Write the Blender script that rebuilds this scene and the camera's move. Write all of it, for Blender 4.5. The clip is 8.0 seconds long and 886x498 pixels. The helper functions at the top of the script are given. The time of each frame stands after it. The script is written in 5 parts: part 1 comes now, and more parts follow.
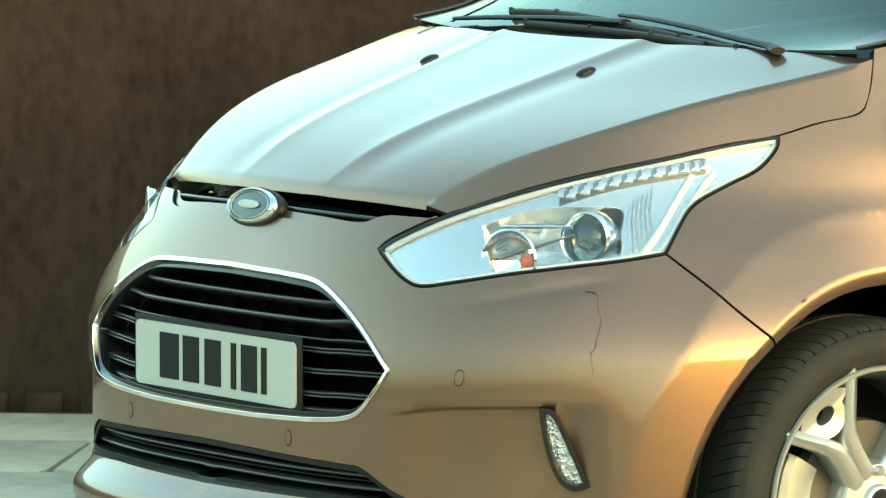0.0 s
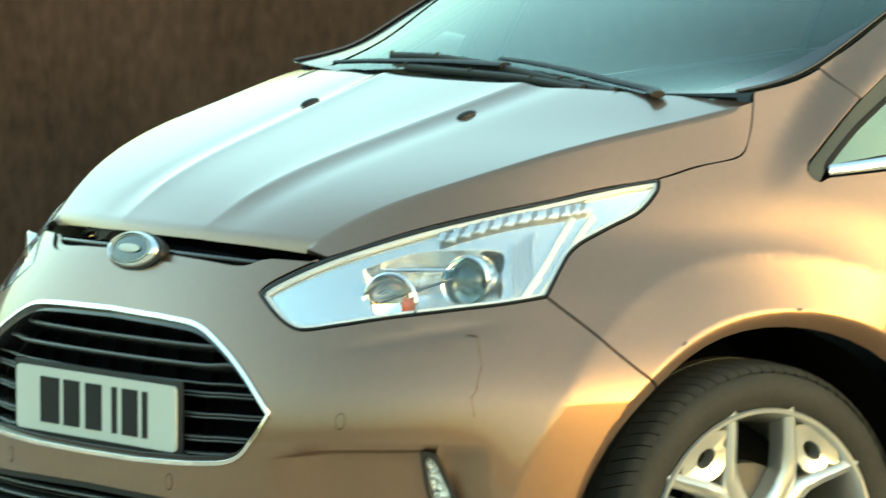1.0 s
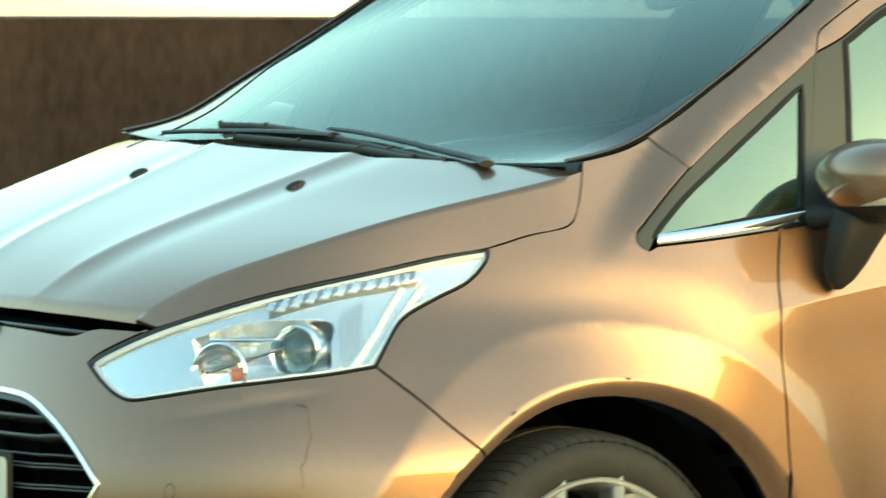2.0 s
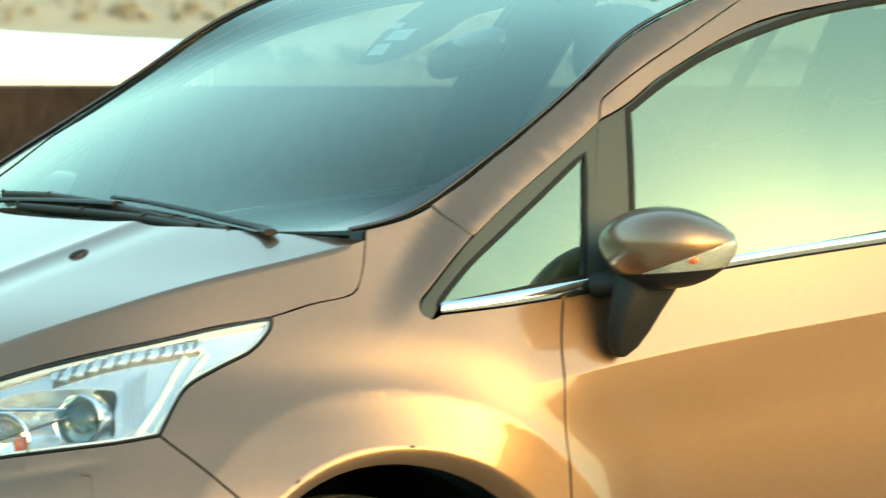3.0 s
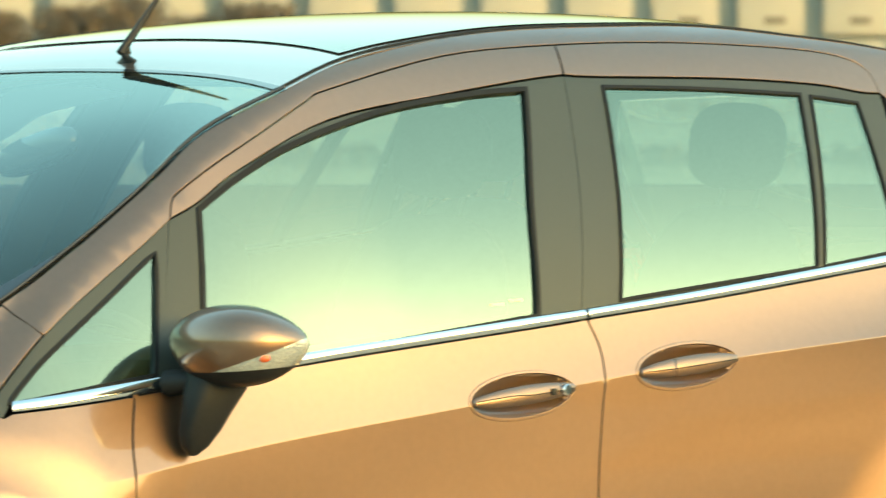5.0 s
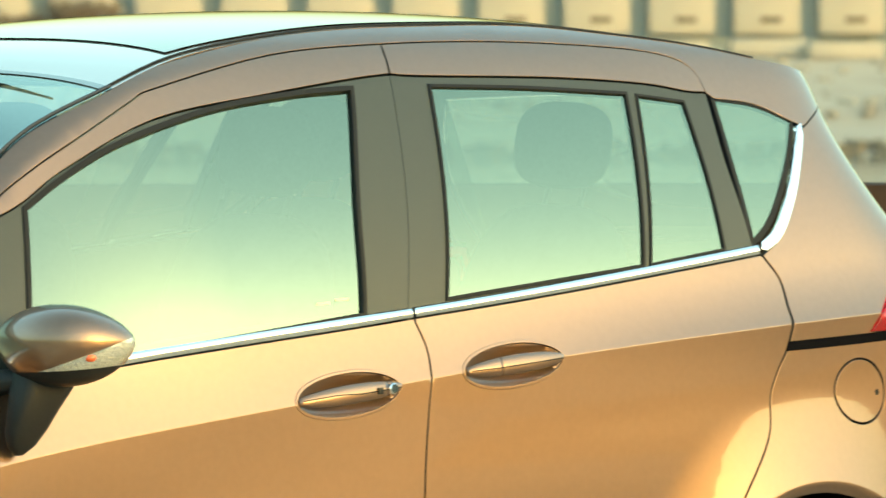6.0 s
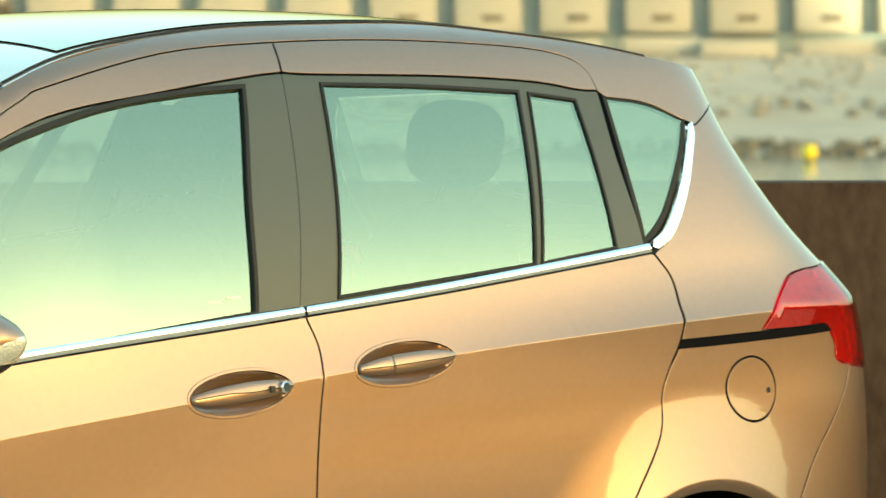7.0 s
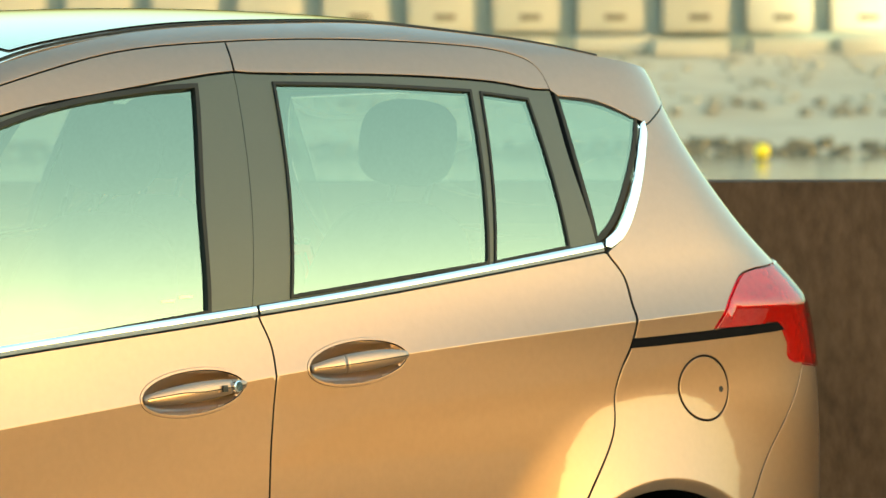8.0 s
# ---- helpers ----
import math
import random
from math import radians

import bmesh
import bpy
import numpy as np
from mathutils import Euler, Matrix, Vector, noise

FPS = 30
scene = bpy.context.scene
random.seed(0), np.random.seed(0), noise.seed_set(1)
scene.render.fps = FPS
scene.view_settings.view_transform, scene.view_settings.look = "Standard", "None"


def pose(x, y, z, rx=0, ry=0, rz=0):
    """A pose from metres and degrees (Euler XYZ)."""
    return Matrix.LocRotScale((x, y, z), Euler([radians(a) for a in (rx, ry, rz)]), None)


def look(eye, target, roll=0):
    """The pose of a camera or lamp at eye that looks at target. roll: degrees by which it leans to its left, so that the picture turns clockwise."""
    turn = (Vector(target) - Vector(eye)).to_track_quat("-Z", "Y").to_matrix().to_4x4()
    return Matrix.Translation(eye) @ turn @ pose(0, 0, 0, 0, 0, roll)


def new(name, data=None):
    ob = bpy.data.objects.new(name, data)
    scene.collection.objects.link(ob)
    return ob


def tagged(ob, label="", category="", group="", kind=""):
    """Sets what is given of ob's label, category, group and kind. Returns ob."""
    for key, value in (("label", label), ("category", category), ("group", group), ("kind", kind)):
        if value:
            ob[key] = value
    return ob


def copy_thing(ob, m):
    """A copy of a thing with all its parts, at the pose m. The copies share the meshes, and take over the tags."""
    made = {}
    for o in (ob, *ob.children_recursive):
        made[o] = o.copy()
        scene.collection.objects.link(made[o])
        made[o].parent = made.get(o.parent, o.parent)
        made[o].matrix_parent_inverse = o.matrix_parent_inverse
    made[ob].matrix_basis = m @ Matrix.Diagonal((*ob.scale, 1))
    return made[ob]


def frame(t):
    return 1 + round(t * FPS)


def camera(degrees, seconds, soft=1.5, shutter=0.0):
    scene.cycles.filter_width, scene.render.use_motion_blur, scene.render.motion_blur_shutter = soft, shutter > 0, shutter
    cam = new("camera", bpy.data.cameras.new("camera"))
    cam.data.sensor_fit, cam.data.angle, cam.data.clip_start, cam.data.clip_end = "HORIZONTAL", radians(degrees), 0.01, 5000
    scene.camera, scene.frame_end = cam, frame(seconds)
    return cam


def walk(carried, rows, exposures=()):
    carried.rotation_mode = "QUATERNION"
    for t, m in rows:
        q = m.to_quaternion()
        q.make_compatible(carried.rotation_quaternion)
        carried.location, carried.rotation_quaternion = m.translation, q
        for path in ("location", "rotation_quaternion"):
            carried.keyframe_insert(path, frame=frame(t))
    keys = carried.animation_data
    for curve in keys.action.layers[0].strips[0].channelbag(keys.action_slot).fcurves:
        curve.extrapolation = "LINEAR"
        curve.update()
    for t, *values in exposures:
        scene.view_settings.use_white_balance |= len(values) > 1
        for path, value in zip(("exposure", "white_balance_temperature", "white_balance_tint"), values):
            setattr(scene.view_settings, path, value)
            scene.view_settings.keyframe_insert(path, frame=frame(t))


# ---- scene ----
# The camera stands on a tripod and pans with a long lens.
cam = camera(8.134, 8.0, soft=1.3, shutter=0.5)
EYE = (-6.320, -9.055, 1.640)
ROWS = [
    (0.0, 33.435, -4.810),
    (0.2, 33.467, -4.790),
    (0.4, 33.592, -4.778),
    (0.5, 33.687, -4.760),
    (1.0, 34.535, -4.410),
    (1.5, 35.279, -4.081),
    (1.7, 35.580, -3.954),
    (2.8, 37.717, -3.259),
    (3.0, 38.103, -3.139),
    (3.5, 39.077, -2.821),
    (4.0, 40.152, -2.520),
    (4.5, 41.102, -2.325),
    (4.7, 41.488, -2.275),
    (5.8, 43.371, -2.238),
    (6.0, 43.649, -2.242),
    (6.5, 44.183, -2.251),
    (7.0, 44.644, -2.258),
    (7.5, 44.935, -2.262),
    (8.0, 45.080, -2.265),
]
cam.data.dof.use_dof, cam.data.dof.focus_distance, cam.data.dof.aperture_fstop = True, 10.9, 13.0
walk(cam, [(t, pose(*EYE, 90 + pitch, 0, -turn)) for t, turn, pitch in ROWS], [(0, 4.74, 6850, -18)])

# ---- world, sun ----
SUN_AZ, SUN_EL = 165.0, 2.6
world = bpy.data.worlds.new("evening_sky")
scene.world = world
world.use_nodes = True
wn = world.node_tree.nodes
sky = wn.new("ShaderNodeTexSky")
sky.sky_type, sky.sun_disc = "NISHITA", False
sky.sun_elevation, sky.sun_rotation = radians(SUN_EL), radians(SUN_AZ)
sky.air_density, sky.dust_density, sky.ozone_density = 0.85, 6.0, 0.9
wn["Background"].inputs["Strength"].default_value = 0.1
world.node_tree.links.new(sky.outputs[0], wn["Background"].inputs["Color"])
sun_data = bpy.data.lights.new("sun", "SUN")
sun_data.energy, sun_data.angle, sun_data.color = 0.6, radians(2), (1.0, 0.84, 0.60)
sun = new("sun", sun_data)
a, e = radians(SUN_AZ), radians(SUN_EL)
sun.matrix_world = look((math.sin(a) * math.cos(e) * 50, math.cos(a) * math.cos(e) * 50, math.sin(e) * 50), (0, 0, 0))

# ---- materials ----
def material(name, color, rough=0.5, metal=0.0, coat=0.0, vary=0.12, scale=30.0, bump=0.0, spec=0.5, stretch=(1, 1, 1)):
    """A surface whose colour and gloss wander at two scales, with a fine relief."""
    m = bpy.data.materials.new(name)
    m.use_nodes = True
    n, l = m.node_tree.nodes, m.node_tree.links
    b = n["Principled BSDF"]
    b.inputs["Metallic"].default_value, b.inputs["Roughness"].default_value = metal, rough
    b.inputs["Coat Weight"].default_value, b.inputs["Coat Roughness"].default_value = coat, 0.012
    b.inputs["Coat IOR"].default_value = 1.5
    b.inputs["Specular IOR Level"].default_value = spec
    co, mp = n.new("ShaderNodeTexCoord"), n.new("ShaderNodeMapping")
    mp.inputs["Scale"].default_value = stretch
    l.new(co.outputs["Object"], mp.inputs["Vector"])
    big, small = n.new("ShaderNodeTexNoise"), n.new("ShaderNodeTexNoise")
    big.inputs["Scale"].default_value, small.inputs["Scale"].default_value = scale / 12, scale
    big.inputs["Detail"].default_value, small.inputs["Detail"].default_value = 4, 6
    for t in (big, small):
        l.new(mp.outputs[0], t.inputs["Vector"])
    add = n.new("ShaderNodeMath")
    add.operation = "ADD"
    l.new(big.outputs[0], add.inputs[0])
    l.new(small.outputs[0], add.inputs[1])
    mix = n.new("ShaderNodeMix")
    mix.data_type = "RGBA"
    half_range = n.new("ShaderNodeMapRange")
    half_range.inputs["From Min"].default_value, half_range.inputs["From Max"].default_value = 0.6, 1.4
    l.new(add.outputs[0], half_range.inputs["Value"])
    l.new(half_range.outputs[0], mix.inputs["Factor"])
    mix.inputs[6].default_value = (*[c * (1 - vary) for c in color], 1)
    mix.inputs[7].default_value = (*[min(1, c * (1 + vary)) for c in color], 1)
    l.new(mix.outputs[2], b.inputs["Base Color"])
    if bump:
        bp = n.new("ShaderNodeBump")
        bp.inputs["Strength"].default_value, bp.inputs["Distance"].default_value = bump, 0.01
        l.new(small.outputs[0], bp.inputs["Height"])
        l.new(bp.outputs[0], b.inputs["Normal"])
    return m


def glass(name, tint, ior=1.9, gloss=0.0, shade=(1, 1, 1)):
    """A thin pane: tinted see-through under a Fresnel reflection."""
    m = bpy.data.materials.new(name)
    m.use_nodes = True
    n, l = m.node_tree.nodes, m.node_tree.links
    n.remove(n["Principled BSDF"])
    clear, shine, mix = n.new("ShaderNodeBsdfTransparent"), n.new("ShaderNodeBsdfGlossy"), n.new("ShaderNodeMixShader")
    edge, power, span = n.new("ShaderNodeLayerWeight"), n.new("ShaderNodeMath"), n.new("ShaderNodeMapRange")
    clear.inputs[0].default_value, shine.inputs["Roughness"].default_value = (*tint, 1), gloss
    shine.inputs[0].default_value = (*shade, 1)
    edge.inputs["Blend"].default_value = 0.5
    power.operation = "POWER"
    power.inputs[1].default_value = 5.0
    span.inputs["To Min"].default_value = ((ior - 1) / (ior + 1)) ** 2
    l.new(edge.outputs["Facing"], power.inputs[0])
    l.new(power.outputs[0], span.inputs["Value"])
    l.new(span.outputs[0], mix.inputs[0])
    l.new(clear.outputs[0], mix.inputs[1])
    l.new(shine.outputs[0], mix.inputs[2])
    l.new(mix.outputs[0], n["Material Output"].inputs["Surface"])
    return m


PAINT = material("bronze_paint", (0.213, 0.133, 0.088), rough=0.38, metal=0.9, coat=1.0, vary=0.05, scale=900)
BLACK = material("black_plastic", (0.012, 0.013, 0.014), rough=0.5, vary=0.2, scale=200, spec=0.25)
GLOSS_BLACK = material("gloss_black", (0.012, 0.012, 0.013), rough=0.12, vary=0.1, scale=100)
RUBBER = material("tyre_rubber", (0.022, 0.025, 0.026), rough=0.7, vary=0.25, scale=120, bump=0.1, spec=0.2)
# Rubber of the seals; also the shade colour inside the panel gaps.
SEAL_AND_SHADE = material("seal_rubber", (0.010, 0.011, 0.012), rough=0.6, vary=0.1, spec=0.15)
PILLAR = material("pillar_film", (0.032, 0.039, 0.034), rough=0.45, vary=0.05, scale=150, spec=0.4)
CHROME = material("chrome", (0.86, 0.87, 0.88), rough=0.07, metal=1.0, vary=0.02)
ALLOY = material("silver_alloy", (0.50, 0.53, 0.54), rough=0.32, metal=0.8, coat=0.6, vary=0.05, scale=300)
STEEL = material("brushed_steel", (0.27, 0.27, 0.265), rough=0.35, metal=1.0, vary=0.1, scale=80)
DISC = material("dull_brake_iron", (0.09, 0.09, 0.088), rough=0.5, metal=0.6, vary=0.15, scale=80)
# Near-black without gloss: the shade inside the body is put into this colour.
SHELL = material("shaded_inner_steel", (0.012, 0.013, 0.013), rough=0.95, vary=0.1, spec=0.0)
GLASS = glass("side_window_glass", (0.55, 0.62, 0.57), 3.1, 0.0, (0.77, 0.94, 0.70))
SCREEN = glass("windscreen_glass", (0.72, 0.80, 0.80), 1.55, 0.0, (0.86, 1.0, 0.94))
LENS = glass("clear_lens", (0.95, 0.97, 0.98), 1.45)
ROOF_GLASS = material("dark_roof_glass", (0.012, 0.016, 0.018), rough=0.04, vary=0.05)


TRIM = material("dark_cabin_plastic", (0.040, 0.043, 0.047), rough=0.8, vary=0.15, scale=80, spec=0.05)


# ---- the shape of the car ----
def spline(knots):
    """Smooth curve through (t, value) knots."""
    t = np.array([k[0] for k in knots], float)
    v = np.array([k[1] for k in knots], float)
    n = len(t)
    h = np.diff(t)
    a = np.eye(n)
    b = np.zeros(n)
    for i in range(1, n - 1):
        a[i, i - 1:i + 2] = h[i - 1], 2 * (h[i - 1] + h[i]), h[i]
        b[i] = 6 * ((v[i + 1] - v[i]) / h[i] - (v[i] - v[i - 1]) / h[i - 1])
    m = np.linalg.solve(a, b)

    def at(x):
        x = np.clip(np.asarray(x, float), t[0], t[-1])
        i = np.clip(np.searchsorted(t, x) - 1, 0, n - 2)
        l, r = t[i + 1] - x, x - t[i]
        return (m[i] * l ** 3 + m[i + 1] * r ** 3) / (6 * h[i]) + (v[i] / h[i] - m[i] * h[i] / 6) * l + (v[i + 1] / h[i] - m[i + 1] * h[i] / 6) * r

    return at


def ramp(x, a, b):
    u = np.clip((np.asarray(x, float) - a) / (b - a), 0, 1)
    return u * u * (3 - 2 * u)


# The car stands along x, nose at -x, front axle at x = 0, on z = 0.
BASE, HUB = 2.489, 0.308
FRONT, REAR, DEV = 0.0, 2.40, 2.0
half = spline([(0.13, 0.770), (0.22, 0.815), (0.35, 0.843), (0.5, 0.857), (0.65, 0.864), (0.8, 0.862), (0.93, 0.850),
               (1.05, 0.826), (1.15, 0.798), (1.3, 0.737), (1.45, 0.655), (1.53, 0.602), (1.59, 0.542), (1.64, 0.465)])
nose = spline([(0.13, -0.76), (0.2, -0.795), (0.26, -0.815), (0.32, -0.825), (0.39, -0.830), (0.45, -0.831), (0.52, -0.829), (0.6, -0.818), (0.7, -0.785), (0.78, -0.745), (0.86, -0.69), (0.95, -0.60), (1.1, -0.4), (1.6, 0.2)])
tail = spline([(0.13, 3.06), (0.25, 3.14), (0.5, 3.17), (0.7, 3.165), (0.87, 3.165), (1.0, 3.15), (1.1, 3.09), (1.18, 3.00), (1.3, 2.90), (1.42, 2.85), (1.5, 2.84), (1.6, 2.79)])
crease = spline([(-0.5, 0.75), (0.25, 0.828), (0.65, 0.880), (1.13, 0.927), (1.48, 0.962), (1.82, 0.989), (2.5, 1.029), (3.3, 1.06)])

rail_z = spline([(-0.1, 0.83), (0.11, 0.965), (0.265, 1.093), (0.571, 1.285), (0.699, 1.366), (0.939, 1.472), (1.319, 1.552), (1.62, 1.571), (1.92, 1.574), (2.2, 1.562), (2.6, 1.53), (3.2, 1.45)])


def width(x, z):
    """Half the car's width at x and z, with the shoulder crease and the arch flares."""
    y = half(z)
    y = y - 0.02 * ramp(x, 2.2, 3.0)
    y = y - 0.11 * ramp(x, 0.3, -0.2) * ramp(z, 0.6, 0.88) - 0.12 * ramp(x, 1.05, -0.05) * ramp(z, 0.80, 1.35)
    y = y - 0.045 * ramp(x, 0.05, -0.3) * ramp(z, 0.76, 0.94)
    y = y - 0.038 * ramp(z - rail_z(x), 0.002, 0.075) * ramp(x, 0.0, 0.2) * ramp(x, 2.9, 2.5)
    d = z - crease(x)
    on = ramp(x, 0.22, 0.42)
    up = np.clip(1 - d / 0.11, 0, 1) ** 2
    down = np.clip(1 + d / 0.16, 0, 1) ** 2 * ramp(np.hypot(x, z - HUB), 0.49, 0.60)
    y = y + on * (0.010 + 0.013 * ramp(x, 1.3, 2.6)) * np.where(d > 0, up, down)
    for hub, rim, flat, fade, power, high, lean in ((0.0, 0.400, 0.125, 0.24, 2.0, 0.034, 0.06), (BASE, 0.378, 0.034, 0.18, 1.6, 0.025, 0.0)):
        e = np.hypot(x - hub, z - HUB) - rim
        roll = np.clip((0.034 - e) / 0.034, 0, 1)
        flare = np.where(e < 0.034, high - 0.026 * roll ** 1.6, high * np.clip(1 - np.maximum(e - flat, 0) / fade, 0, 1) ** power - lean * (z - 0.66) * ramp(e, flat + 0.11, flat - 0.03))
        y = y + flare * ramp(z, 0.2, 0.34) * ramp(e, -0.3, -0.05)
    return y


def wrap(p, z):
    """The body's skin: p runs along the side (there it is x) and on round the nose and the tail. Near side."""
    p, z = np.broadcast_arrays(np.asarray(p, float), np.asarray(z, float))
    f = 1 - (1 - np.clip((FRONT - p) / DEV, 0, 1)) ** 2.86
    r = 1 - (1 - np.clip((p - REAR) / DEV, 0, 1)) ** 4
    x = np.clip(p, FRONT, REAR) - (FRONT - nose(z)) * f + (tail(z) - REAR) * r
    x = x - 0.062 * ramp(f, 0.78, 0.97) * ramp(z, 0.358, 0.30) * ramp(z, 0.10, 0.22)
    y = width(x, z) * (1 - f ** 2.6) ** (0.325 + 0.05 * ramp(z, 0.55, 0.85)) * (1 - r ** 8) ** 0.25
    return np.stack([x, -y, z], -1)


def along(x, z):
    """The p of the skin at which it reaches x."""
    f = np.where(x < FRONT, np.clip((FRONT - x) / np.maximum(FRONT - nose(z), 0.05), 0, 1), 0)
    r = np.clip((x - REAR) / (tail(z) - REAR), 0, 1)
    return np.clip(x, FRONT, REAR) - DEV * (1 - (1 - f) ** (1 / 2.86)) + DEV * (1 - (1 - r) ** 0.25)

# Outlines on the skin: (p, z), or (x, z) for the bonnet, windscreen and roof edges.
GRILLE = [[(-1.709, 0.719), (-1.54, 0.712), (-1.432, 0.686), (-1.332, 0.645), (-1.219, 0.58)], [(-1.219, 0.58), (-1.266, 0.537), (-1.334, 0.499), (-1.481, 0.486), (-1.763, 0.479)]]
SLIT = [(-1.286, 0.827), (-1.403, 0.804), (-1.611, 0.805), (-1.884, 0.809)]
LAMP_TOP = [(-1.304, 0.771), (-1.243, 0.792), (-1.07, 0.832), (-0.878, 0.866), (-0.714, 0.891), (-0.556, 0.911), (-0.404, 0.929), (-0.262, 0.947), (-0.164, 0.958)]
LAMP_BACK = [(-0.164, 0.958), (-0.17, 0.935), (-0.212, 0.902), (-0.28, 0.879), (-0.365, 0.85), (-0.408, 0.82), (-0.458, 0.774)]
LAMP_LOW = [(-0.458, 0.774), (-0.56, 0.763), (-0.701, 0.752), (-0.856, 0.74), (-1.026, 0.724), (-1.128, 0.716), (-1.188, 0.725), (-1.245, 0.745), (-1.304, 0.771)]
SEAM = [(-0.458, 0.774), (-0.395, 0.733), (-0.337, 0.688), (-0.286, 0.651), (-0.259, 0.633)]
FOG = [[(-0.764, 0.526), (-0.739, 0.524), (-0.717, 0.508), (-0.683, 0.457), (-0.651, 0.4)], [(-0.651, 0.4), (-0.682, 0.394), (-0.714, 0.41), (-0.742, 0.457), (-0.764, 0.526)]]
SENSOR = [(-0.988, 0.574), (-1.602, 0.45)]
LOWGR = [(-1.762, 0.422), (-1.384, 0.416), (-1.296, 0.411), (-1.194, 0.379), (-1.135, 0.363)]
HOOD_SHUT = [(-0.632, 0.832), (-0.553, 0.866), (-0.476, 0.891), (-0.39, 0.911), (-0.296, 0.929), (-0.2, 0.947), (-0.128, 0.958), (-0.058, 0.978), (-0.002, 0.989), (0.018, 1.0)]
HOOD_END = [(0.018, 1.0), (0.043, 1.037), (0.064, 1.078)]
HOOD_CREASE = [(-0.645, 0.844), (-0.575, 0.891), (-0.449, 0.947), (-0.269, 1.002), (-0.082, 1.045), (0.064, 1.078)]
WS_EDGE = [(0.048, 1.093), (0.169, 1.115), (0.268, 1.16), (0.362, 1.211), (0.43, 1.248), (0.575, 1.332), (0.721, 1.42), (0.918, 1.492)]
ROOF_EDGE = [(0.918, 1.492), (1.043, 1.531), (1.276, 1.571), (1.512, 1.593), (1.812, 1.601), (2.037, 1.6), (2.241, 1.583), (2.451, 1.56), (2.606, 1.534)]
GROOVE = [(0.571, 1.269), (0.588, 1.302), (0.615, 1.321), (0.699, 1.364), (0.786, 1.403), (0.939, 1.47), (1.009, 1.493), (1.319, 1.55), (1.62, 1.569), (1.916, 1.572), (2.208, 1.56), (2.35, 1.543), (2.409, 1.515), (2.418, 1.47)]
Q_FRAME = [(0.129, 0.949), (0.118, 0.955), (0.114, 0.966), (0.121, 0.979), (0.136, 0.992), (0.265, 1.093), (0.484, 1.217), (0.571, 1.269)]
Q_GLASS = [[(0.147, 0.971), (0.182, 1.001), (0.25, 1.051), (0.397, 1.137), (0.523, 1.214)], [(0.523, 1.214), (0.452, 1.009)], [(0.452, 1.009), (0.284, 0.989), (0.147, 0.971)]]
F_GLASS = [[(0.64, 1.285), (0.745, 1.34), (0.889, 1.397), (1.11, 1.45), (1.331, 1.477), (1.481, 1.486)], [(1.481, 1.486), (1.391, 1.279), (1.342, 1.082)], [(1.342, 1.082), (0.791, 1.031), (0.558, 1.014)], [(0.558, 1.014), (0.64, 1.285)]]
F_OUTER = [(0.571, 1.269), (0.638, 1.296), (0.751, 1.354), (0.98, 1.437), (1.272, 1.478), (1.498, 1.504), (1.595, 1.512)]
DOOR_SPLIT = [(1.595, 1.512), (1.458, 1.101), (1.462, 1.081)]
R_OUTER = [(1.595, 1.512), (1.672, 1.508), (2.008, 1.502), (2.245, 1.489), (2.361, 1.473), (2.418, 1.47)]
C_SEAM = [(2.418, 1.47), (2.394, 1.339), (2.397, 1.18)]
R_GLASS = [[(1.683, 1.49), (1.937, 1.484), (2.191, 1.471)], [(2.191, 1.471), (2.082, 1.148)], [(2.082, 1.148), (1.556, 1.103)], [(1.556, 1.103), (1.683, 1.49)]]
R_GLASS2 = [[(2.219, 1.468), (2.341, 1.454)], [(2.341, 1.454), (2.313, 1.172)], [(2.313, 1.172), (2.102, 1.149)], [(2.102, 1.149), (2.219, 1.468)]]
RQ_GLASS = [[(2.437, 1.457), (2.579, 1.444), (2.726, 1.412)], [(2.726, 1.412), (2.559, 1.304), (2.456, 1.224), (2.402, 1.188)], [(2.402, 1.188), (2.413, 1.328), (2.437, 1.457)]]
STRIP_TOP = [(0.151, 0.975), (0.407, 1.0), (0.837, 1.04), (1.327, 1.079), (1.464, 1.089), (1.825, 1.12), (2.413, 1.179)]
STRIP_LOW = [(0.145, 0.956), (0.4, 0.976), (0.833, 1.02), (1.323, 1.059), (1.463, 1.071), (1.82, 1.101), (2.406, 1.159)]
STRIP_REAR = [(2.41, 1.169), (2.462, 1.197), (2.542, 1.26), (2.647, 1.336), (2.762, 1.406)]
DOOR_F = [(0.399, 0.983), (0.359, 0.847), (0.355, 0.618)]
DOOR_M = [(1.461, 1.071), (1.479, 1.018), (1.475, 0.962), (1.463, 0.886), (1.449, 0.743)]
DOOR_R = [(2.412, 1.157), (2.436, 1.111), (2.432, 1.056), (2.429, 1.03), (2.413, 0.971), (2.375, 0.897), (2.356, 0.811), (2.268, 0.695)]
RAIL = [[(2.418, 0.992), (2.837, 1.008)], [(2.837, 1.008), (2.868, 0.993)], [(2.868, 0.993), (2.415, 0.975)], [(2.415, 0.975), (2.418, 0.992)]]
FUEL = [(2.582, 0.951), (2.515, 0.894), (2.574, 0.826), (2.643, 0.882)]
TAIL = [[(2.613, 1.002), (2.674, 1.052), (2.774, 1.1), (2.868, 1.113), (2.953, 1.116), (3.344, 1.128)], [(3.344, 1.128), (3.304, 0.905)], [(3.304, 0.905), (2.912, 0.927), (2.875, 0.968), (2.849, 1.006)], [(2.849, 1.006), (2.613, 1.002)]]
HANDLE = [(1.14, 0.931), (1.395, 0.95), (1.56, 0.969), (1.81, 0.987)]
